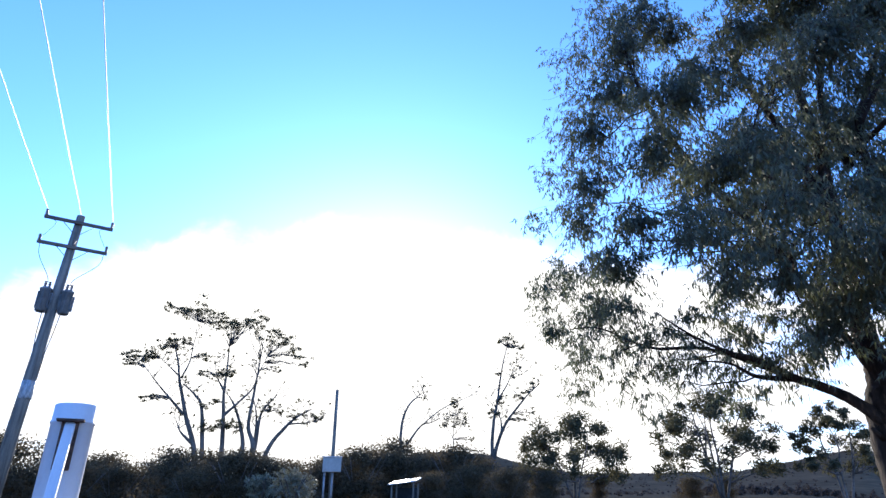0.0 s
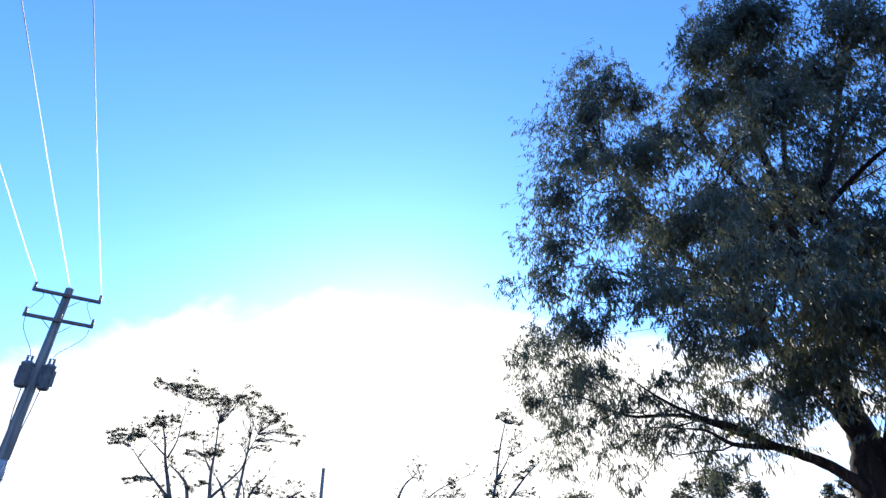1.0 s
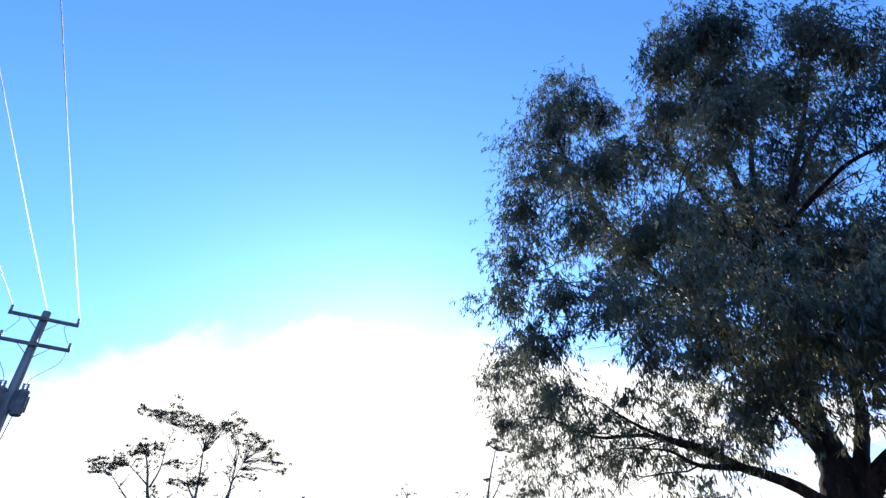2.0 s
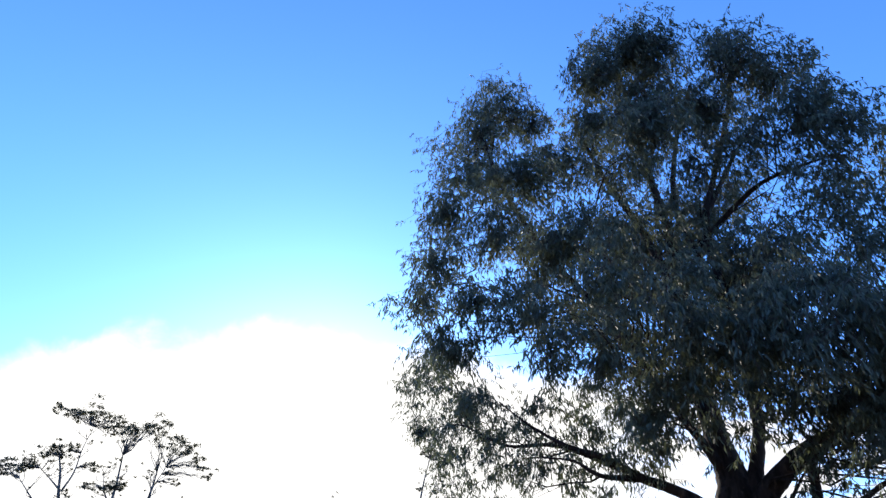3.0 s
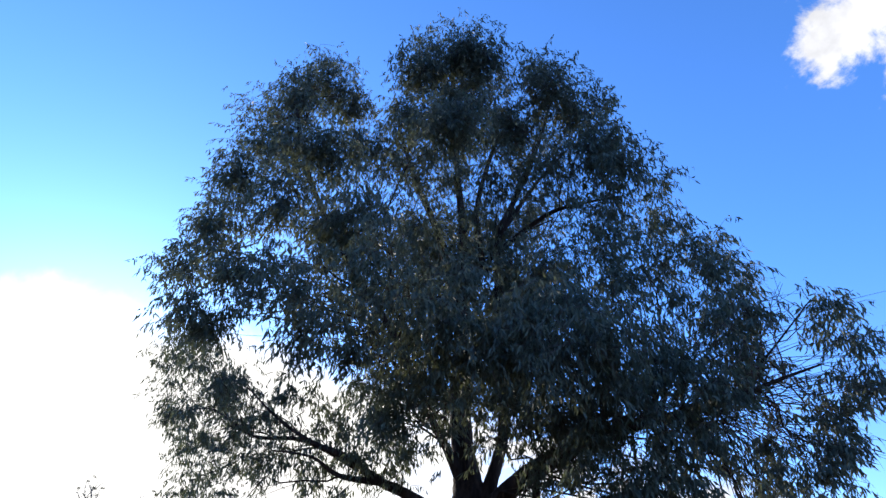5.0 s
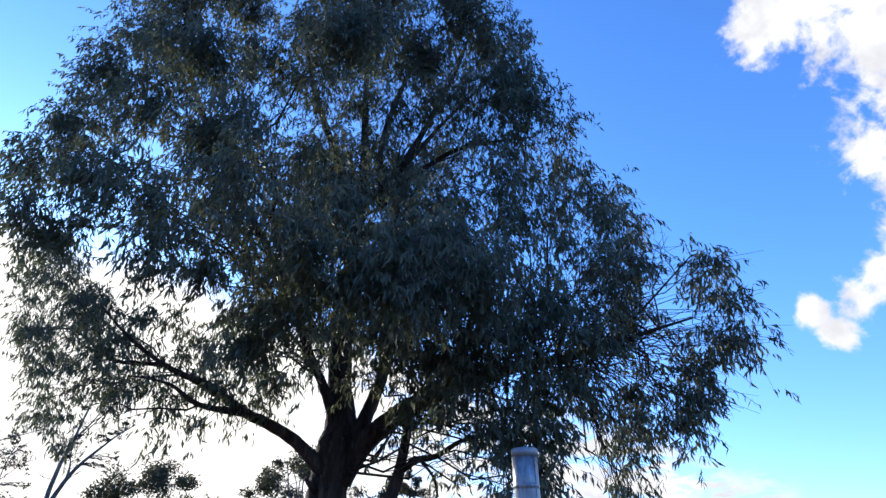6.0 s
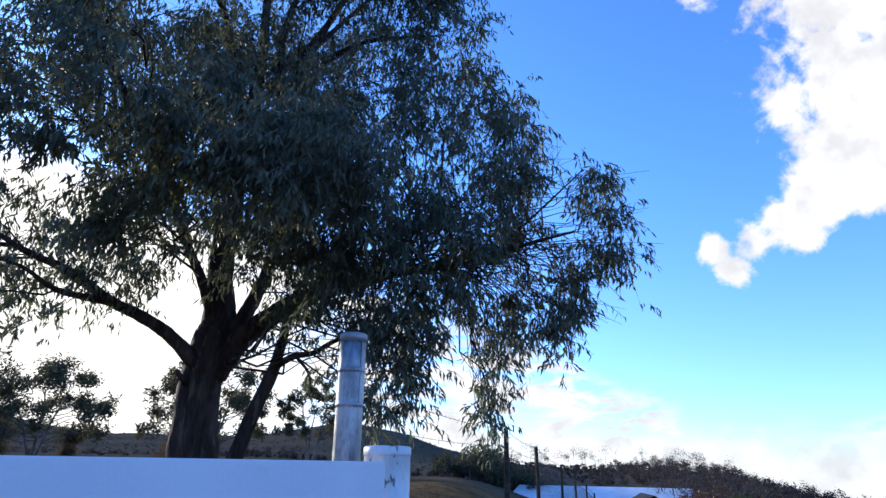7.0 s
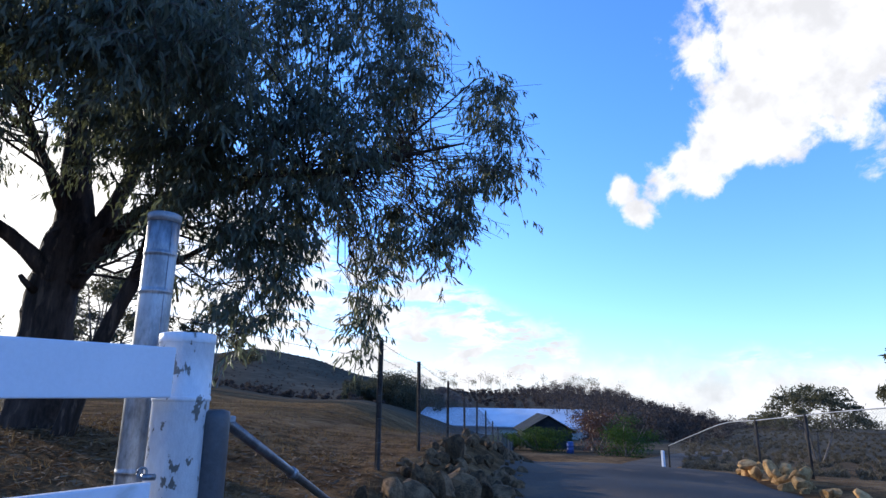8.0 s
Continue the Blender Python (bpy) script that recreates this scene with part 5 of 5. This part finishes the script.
OPEN_PADS = [(-5.2, 15.1, 0.41), (-4.4, 15.0, 0.59), (-3.6, 15.0, 0.72), (-2.9, 15.0, 0.77), (-2.1, 14.7, 0.9), (-1.3, 14.3, 0.9), (-0.7, 14.2, 0.77), (0.0, 14.5, 0.68), (0.8, 14.6, 0.77), (1.5, 14.3, 0.81), (2.3, 13.8, 0.81), (3.1, 13.5, 0.86), (3.8, 13.0, 0.72), (4.3, 12.5, 0.54), (4.8, 12.0, 0.41), (5.2, 11.5, 0.32), (-7.4, 11.3, 0.45), (-6.9, 11.6, 0.54), (-6.3, 11.6, 0.59), (-5.8, 11.9, 0.54), (-5.2, 12.3, 0.59), (-4.7, 12.6, 0.59), (-4.2, 12.8, 0.5)]
OPEN_PADS += [(-7.1, 10.8, 0.41), (-3.7, 12.6, 0.36), (-2.3, 11.7, 0.5), (-2.1, 10.4, 0.45), (-1.1, 10.3, 0.41), (-0.7, 10.5, 0.45), (-0.1, 10.4, 0.41), (-5.7, 8.4, 0.41), (-5.3, 8.5, 0.32), (3.0, 8.4, 0.45), (3.7, 7.9, 0.36), (4.7, 7.7, 0.41), (5.8, 7.4, 0.45), (6.5, 7.6, 0.36), (3.2, 11.0, 0.32), (2.5, 11.6, 0.27), (-1.3, 6.6, 0.72), (-0.6, 6.8, 0.63), (0.0, 6.7, 0.63), (0.7, 6.6, 0.5), (-1.6, 8.2, 0.36), (-1.1, 8.4, 0.32)]
HALF_STEMS = [
    [(0.0, 3.6), (0.0, 5.5), (0.2, 7.2), (0.5, 8.5), (0.7, 9.8), (1.0, 11.3), (1.4, 12.8)],
    [(0.5, 8.6), (1.2, 9.6), (1.6, 10.4), (2.0, 11.2)],
    [(1.4, 10.1), (2.1, 10.3), (2.9, 10.7)],
    [(0.1, 4.3), (0.6, 6.0), (1.2, 7.1), (2.1, 8.2), (2.8, 9.0), (3.5, 9.6)],
    [(0.7, 6.2), (0.7, 7.0), (0.5, 8.0)],
]
HALF_PADS = [(1.0, 13.3, 0.34), (1.5, 13.4, 0.51), (2.0, 13.1, 0.51), (2.5, 12.8, 0.34), (1.7, 10.3, 0.25), (2.6, 9.2, 0.47), (2.1, 8.8, 0.34), (0.7, 8.3, 0.38), (0.3, 7.5, 0.38), (0.8, 8.7, 0.34), (2.8, 7.6, 0.38), (2.1, 7.1, 0.34), (0.6, 10.7, 0.25), (3.2, 9.8, 0.25), (0.1, 7.8, 0.25)]
DEAD_STEMS = [
    [(-0.1, 5.0), (0.0, 7.1), (0.4, 8.3), (1.0, 9.0), (1.5, 9.1)],
    [(0.3, 5.4), (1.4, 6.9), (2.2, 7.2), (2.8, 7.5)],
    [(1.4, 6.9), (2.9, 8.1), (4.2, 8.7), (5.6, 9.2), (7.0, 9.0)],
    [(1.0, 9.0), (1.4, 9.3), (2.0, 8.9)],
]
DEAD_PADS = [(1.7, 9.0, 0.22), (3.8, 8.6, 0.22)]
SAPLING_STEMS = [
    [(0.0, 4.7), (-0.1, 6.7), (0.1, 8.2), (0.4, 9.1)],
    [(-0.1, 6.4), (-0.6, 7.3), (-1.0, 7.9)],
    [(-0.1, 6.6), (0.7, 7.5), (1.1, 8.1)],
]
SAPLING_PADS = [(0.1, 9.0, 0.43), (-0.3, 8.2, 0.38), (0.6, 8.4, 0.43), (1.0, 7.5, 0.38), (-0.8, 7.5, 0.38), (0.1, 7.5, 0.38), (1.2, 6.4, 0.34), (-0.1, 9.4, 0.34)]
open_gum("bare_stemmed_gum", -34.9, 47.0, OPEN_STEMS, OPEN_PADS, "open gum with many pale bare stems and thin top foliage", 3, 0.23)
open_gum("half_dead_gum", -10.8, 44.0, HALF_STEMS, HALF_PADS, "sparse half-dead gum with bare forked stems", 8, 0.19, 0.7)
open_gum("dead_gum", -19.2, 46.0, DEAD_STEMS, DEAD_PADS, "leafless dead gum with spreading pale limbs", 14, 0.17, 0.3)
open_gum("gum_sapling", -14.3, 50.0, SAPLING_STEMS, SAPLING_PADS, "slender gum sapling with sparse leaf tufts", 15, 0.07, 0.6)
far_gum("umbrella_gum", polar(-3.6, 66.0), 8.0, 11.2, 4, "umbrella-shaped gum with flat leaf pads on the hill foot", 21, 60, 0.8, 1.15, 0.22, leaf_size=0.2, shape=layered, group="hill foot gums")
far_gum("umbrella_gum", polar(8.4, 64.0), 9.6, 10.8, 5, "umbrella-shaped gum with flat leaf pads in tiers", 27, 60, 0.8, 1.15, 0.2, leaf_size=0.2, shape=layered, group="hill foot gums")
far_gum("umbrella_gum", polar(17.0, 62.0), 8.0, 6.8, 3, "small umbrella-shaped gum with open leaf pads", 33, 40, 0.8, 1.0, 0.3, leaf_size=0.18, shape=layered, group="hill foot gums")
far_gum("umbrella_gum", np.array((2.1, 0.8)) + 58 * np.array((math.sin(radians(66.0)), math.cos(radians(66.0)))), 6.2, 8.6, 4, "wide umbrella-shaped gum beyond the chain-link fence", 41, 90, 0.5, 0.55, 0.42, leaf_size=0.15, shape=tiered, group="hill foot gums")
edge_at = np.array((2.1, 0.8)) + 15.0 * np.array((math.sin(radians(75.2)), math.cos(radians(75.2))))
far_gum("roadside_gum", edge_at, 3.9, 2.6, 1, "young roadside gum with drooping leaves", 52, 14, 1.0, 1.3, 0.3, leaf_size=0.07)


def bush(name, at, height, width, leaf, label, seed, count=1500, size=0.12, group=""):
    rnd = np.random.RandomState(seed)
    g = gz(*at)
    thing = hold(name, (*at, g), label, "bush", group)
    stems, crown = [], []
    for k in range(6):
        a = rnd.uniform(0, 6.3)
        e = np.array((at[0] + math.cos(a) * width * 0.3, at[1] + math.sin(a) * width * 0.3, g + height * 0.7))
        stems.append(tube_data([(at[0], at[1], g - 0.1), (np.array((at[0], at[1], g)) + e) / 2 + rnd.normal(size=3) * 0.1, e], [0.06, 0.04, 0.02], 5))
    for k in range(15):
        a, q, h = rnd.uniform(0, 6.3), rnd.uniform(0, 0.36), rnd.uniform(0.08, 0.82)
        c = (at[0] + math.cos(a) * width * q, at[1] + math.sin(a) * width * q, g + height * h)
        crown.append(card_leaves(c, (width * 0.22, width * 0.22, height * rnd.uniform(0.16, 0.25)), count // 15, size, rnd))
    tagged(piece("stem", mesh_of("stem", *join(stems), M_FARBARK), thing), kind="stuff")
    tagged(piece("foliage", quads("foliage", np.concatenate(crown), leaf), thing), kind="stuff")
    return thing


rnd = np.random.RandomState(77)
scrub = [bush("scrub_tree", polar(-20, 58), 4.6, 6.5, M_SCRUB, "dense brown-green scrub tree at the paddock edge", 60 + i, 8000, 0.12, "dark scrub trees") for i in range(1)]
for az, r, k in ((-53, 52, 0.95), (-49.5, 50, 1.0), (-46, 53, 1.05), (-42.5, 56, 0.95), (-38.5, 50, 1.0), (-35.5, 52, 1.05), (-32.5, 49, 1.1), (-29, 54, 0.9), (-26, 60, 1.05), (-23, 57, 1.2), (-17.2, 60, 1.1), (-14.2, 57, 1.1), (-11.8, 60, 0.9), (-9.0, 62, 0.8), (-6.5, 70, 0.75), (-57, 50, 1.1), (6.0, 66, 0.55), (8.6, 68, 0.5), (-1.5, 70, 0.45), (-36.8, 44, 0.8), (-33.6, 45, 0.85), (-30.6, 46, 0.8), (-51, 62, 1.3), (-47, 64, 1.2), (-43.8, 66, 1.25), (-40, 62, 1.1), (-24.5, 66, 1.2), (-19.5, 68, 1.35), (-15.6, 66, 1.3), (-12.8, 50, 0.75), (-9.6, 42, 0.6), (-16.4, 44, 0.6), (-6.0, 60, 0.6)):
    q = polar(az, r)
    copy_thing(scrub[0], Matrix.LocRotScale((q[0], q[1], gz(*q)), Euler((0, 0, rnd.uniform(0, 6.3))), (k, k, k * rnd.uniform(0.85, 1.1)))).scale = (k * 1.1, k * 1.1, k * 0.94 * rnd.uniform(0.8, 1.15))
bush("pale_bush", polar(-28.6, 40), 2.3, 3.4, M_PALE, "pale straw-coloured bush in the paddock", 91, 1500, 0.13)
bush("pale_bush", polar(-31.4, 42), 2.0, 3.0, M_PALE, "pale straw-coloured bush in the paddock", 92, 1300, 0.13)


def build_shelter():
    at = polar(-18.8, 42.0)
    g = gz(*at)
    hut = hold("field_shelter", (*at, g), "small open shelter with a pale sloping roof", "shelter")
    for sx in (-0.75, 0.75):
        for sy in (-0.5, 0.5):
            tube("post", [(at[0] + sx, at[1] + sy, g - 0.1), (at[0] + sx, at[1] + sy, 2.75)], 0.06, M_POLE, hut, sides=8)
    part("roof", box_bm((1.9, 1.5, 0.06), Matrix.Translation((at[0], at[1], 2.9)) @ Matrix.Rotation(radians(-6), 4, "Y") @ Matrix.Rotation(radians(10), 4, "X"), 0.01), M_ROOF, hut)
    part("back_panel", box_bm((1.6, 0.04, 1.0), Matrix.Translation((at[0], at[1] + 0.5, 2.0)), 0.005), M_SHED, hut)


build_shelter()


# ---------------------------------------------------------------- sheds and shrubs down the lane
def ray8(az, r):
    return np.array((2.09 + r * math.sin(radians(az)), 0.83 + r * math.cos(radians(az))))


def gable_shed(name, a, b, depth, base, eave, ridge, wall_mat, roof_mat, label, category="shed", door=False):
    """A long gabled shed whose near long wall runs from a to b."""
    a, b = np.array(a), np.array(b)
    along = b - a
    run = float(np.linalg.norm(along))
    ang = math.atan2(along[1], along[0])
    m = Matrix.Translation((a[0], a[1], base)) @ Matrix.Rotation(ang, 4, "Z")
    shed = hold(name, (a[0], a[1], base), label, category)
    h, top = eave - base, ridge - base
    bm = bmesh.new()
    outline = [(0, -1.5), (0, h), (depth / 2, top), (depth, h), (depth, -1.5)]
    ends = [[bm.verts.new(m @ Vector((x, y, z))) for y, z in outline] for x in (0.0, run)]
    bm.faces.new(ends[0]), bm.faces.new(ends[1][::-1])
    for i in range(5):
        j = (i + 1) % 5
        bm.faces.new((ends[0][i], ends[1][i], ends[1][j], ends[0][j]))
    bmesh.ops.recalc_face_normals(bm, faces=bm.faces)
    walls = part("wall", bm, wall_mat, shed)
    for s in (0, 1):
        y0, y1 = (-0.4, depth / 2) if s == 0 else (depth / 2, depth + 0.4)
        z0, z1 = (h - 0.15, top) if s == 0 else (top, h - 0.15)
        slope = Vector((0, y1 - y0, z1 - z0))
        c = m @ Matrix.Translation((run / 2, (y0 + y1) / 2, (z0 + z1) / 2 + 0.1)) @ Matrix.Rotation(math.atan2(slope.z, slope.y), 4, "X")
        roof = part("roof", box_bm((run + 0.8, slope.length, 0.09), c, 0.0), roof_mat, shed)
        for k in range(int(run // 1.5)):
            part("roof_rib", box_bm((0.05, slope.length, 0.02), c @ Matrix.Translation((-run / 2 + 0.7 + 1.5 * k, 0, 0.05))), roof_mat, roof)
    if door:
        part("door", box_bm((run * 0.35, 0.08, h * 0.75), m @ Matrix.Translation((run / 2, -0.05, h * 0.37)), 0.01), M_WALL, shed)
    part("gutter", box_bm((run, 0.16, 0.14), m @ Matrix.Translation((run / 2, -0.46, h - 0.16)), 0.02), M_GALV_DULL, shed)
    return shed


gable_shed("long_shed", ray8(32.0, 92), ray8(47.2, 86), 14.0, -6.0, -3.3, -1.15, M_WALL, M_ROOF, "long farm shed with a low pale metal roof", "shed")
gable_shed("dark_shed", ray8(46.7, 62), ray8(45.6, 68), 4.6, -4.4, -2.35, -0.95, M_SHED, M_SHED, "small dark gabled shed among shrubs", "shed", True)
bush("rusty_shrub", ray8(48.8, 57), 3.9, 6.0, M_RUST, "rounded rusty-red shrub beside the shed", 101, 4200, 0.11)
bush("green_shrub", ray8(51.4, 52), 3.6, 6.2, M_GREEN, "dense bright green shrub at the lane end", 102, 4600, 0.1)
bush("green_shrub", ray8(43.6, 56), 2.2, 7.6, M_GREEN, "low green shrub in front of the shed", 103, 4600, 0.1)
bush("green_shrub", ray8(41.2, 58), 1.6, 4.2, M_GREEN, "low green shrub in front of the shed", 104, 3200, 0.1)
drum = hold("blue_drum", (*ray8(46.5, 54), gz(*ray8(46.5, 54))), "blue plastic drum at the lane end", "drum")
M_BLUE = material("blue_plastic", (0.03, 0.07, 0.22), (0.05, 0.10, 0.30), 4.0, 40.0, 0.5, 0, 0.05)
dq = ray8(46.5, 54)
dg = gz(*dq)
piece("barrel", mesh_of("barrel", *lathe([(0.3, dg - 0.05), (0.3, dg + 0.3), (0.315, dg + 0.32), (0.3, dg + 0.34), (0.3, dg + 0.62), (0.315, dg + 0.64), (0.3, dg + 0.66), (0.29, dg + 0.95), (0.2, dg + 0.97)], dq, 20), M_BLUE, True), drum)


# ---------------------------------------------------------------- distant woods and undergrowth
def woods(name, label, spots, height, leaf, seed, per=70, size=0.55, bare=False, reach=(0.15, 0.82)):
    rnd = np.random.RandomState(seed)
    out = []
    for x, y in spots:
        g = gz(x, y)
        h = (height(x, y) if callable(height) else height) * rnd.uniform(0.55, 1.3)
        for k in range(3):
            c = (x + rnd.normal() * h * 0.16, y + rnd.normal() * h * 0.16, g + h * rnd.uniform(*reach))
            out.append(card_leaves(c, (h * 0.26, h * 0.26, h * 0.24), per // 3, size, rnd))
        if bare:
            continue
        stem = np.array([[(x - 0.12, y, g), (x + 0.12, y, g), (x + 0.08, y, g + h * 0.7), (x - 0.08, y, g + h * 0.7)]])
        out.append(stem)
    ob = new(name, quads(name, np.concatenate(out), leaf))
    tagged(ob, label, "woodland", kind="stuff")


def bearing(x, y):
    return math.degrees(math.atan2(x - 2.09, y - 0.83))


def ridge_height(x, y):
    return 2.2 + 4.3 * float(sm(bearing(x, y), 38, 45))


rnd = np.random.RandomState(7)
spots = []
for i in range(620):
    az = rnd.uniform(34, 64)
    spots.append(ray8(az, rnd.uniform(230, 430) if rnd.rand() < 0.8 or az > 52 else rnd.uniform(150, 240)))
woods("ridge_woods", "brown-green gum woodland covering the far ridge", spots, ridge_height, M_WOODS, 31, 170, 0.36)


def copse_height(x, y):
    return 2.6 + 2.6 * float(bell(bearing(x, y), 31.0, 3.2))


def slope_height(x, y):
    return 1.6 + 3.4 * (1 - float(sm(bearing(x, y), 51, 59)))


spots = [ray8(az, r) for az, r in zip(rnd.uniform(25.6, 36.5, 190), rnd.uniform(96, 132, 190))]
woods("hill_copse", "rounded dark copse at the foot of the brown hill", spots, copse_height, M_COPSE, 32, 420, 0.2, reach=(0.08, 0.82))
spots = [ray8(az, r) for az, r in zip(rnd.uniform(3, 27, 110), rnd.uniform(84, 120, 110))]
woods("hill_foot_scrub", "brown scrub along the foot of the hill", spots, 1.5, M_WOODS, 36, 180, 0.2, True, (-0.1, 0.6))
spots = [ray8(az, r) for az, r in zip(rnd.uniform(33, 52, 30), rnd.uniform(405, 440, 30))]
woods("skyline_trees", "scattered single gums along the ridge line", spots, 11.5, M_FAR_LEAF, 33, 150, 0.4, reach=(0.6, 0.9))
spots = [ray8(az, r) for az, r in zip(rnd.uniform(45.5, 60, 330), rnd.uniform(84, 230, 330))]
woods("slope_woods", "brown gum woodland covering the valley slope", spots, slope_height, M_WOODS, 37, 220, 0.24, reach=(0.05, 0.85))
spots = [polar(az, r) for az, r in zip(rnd.uniform(-20, 31, 1500), 85 + 300 * rnd.rand(1500) ** 0.8)]
woods("hillside_scrub", "low scattered scrub on the brown hillside", spots, 1.2, M_WOODS, 34, 60, 0.17, True, (-0.1, 0.3))
spots = [ray8(az, r) for az, r in zip(rnd.uniform(56, 80, 2600), rnd.uniform(32, 260, 2600))]
woods("valley_scrub", "low dark scrub on the slope beyond the fence", spots, 0.6, M_SCRUB, 35, 60, 0.16, True, (-0.1, 0.35))


def grass():
    rnd = np.random.RandomState(9)
    n = 70000
    x, y = rnd.uniform(-6, 16, n), rnd.uniform(4.6, 30, n)
    dx, dy = x - FENCE_AT[0], y - FENCE_AT[1]
    d = -dx * FENCE_WAY[1] + dy * FENCE_WAY[0]
    clump = np.array([noise.noise((a * 0.9, b * 0.9, 0)) for a, b in zip(x, y)])
    keep = (d > -0.6) & (clump > -0.12) & (rnd.rand(n) < np.clip(1.6 - np.hypot(x, y) / 26, 0.15, 1))
    x, y = x[keep], y[keep]
    z = ground_z(x, y)
    h = rnd.uniform(0.03, 0.10, len(x))[:, None]
    base = np.stack([x, y, z - 0.01], 1)
    a = rnd.uniform(0, 6.3, len(x))
    side = np.stack([np.cos(a), np.sin(a), a * 0], 1) * rnd.uniform(0.003, 0.006, (len(x), 1))
    lean = np.concatenate([rnd.normal(size=(len(x), 2)) * 0.5, np.ones((len(x), 1))], 1) * h
    pts = np.stack([base - side, base + side, base + lean * 0.6 + side * 0.6, base + lean], 1)
    tagged(new("dry_grass", quads("dry_grass", pts, M_GRASS)), "sparse dry straw-coloured grass tufts", "grass", kind="stuff")
    n = 9000
    x, y = 2.3 + rnd.normal(size=n) * 2.6, 8.2 + rnd.normal(size=n) * 2.2
    z = ground_z(x, y) + 0.012
    a = rnd.uniform(0, 6.3, n)
    u = np.stack([np.cos(a), np.sin(a), rnd.normal(size=n) * 0.2], 1) * rnd.uniform(0.03, 0.07, (n, 1))
    v = np.stack([-np.sin(a), np.cos(a), rnd.normal(size=n) * 0.3], 1) * 0.011
    c = np.stack([x, y, z], 1)
    tagged(new("leaf_litter", quads("leaf_litter", np.stack([c - u, c + v, c + u, c - v], 1), M_LITTER)), "fallen dry gum leaves under the tree", "leaf litter", kind="stuff")


M_LITTER = leaf_material("dry_leaf", (0.12, 0.07, 0.04), (0.30, 0.19, 0.11), (0.12, 0.07, 0.03), 0.1, 0.9)
grass()
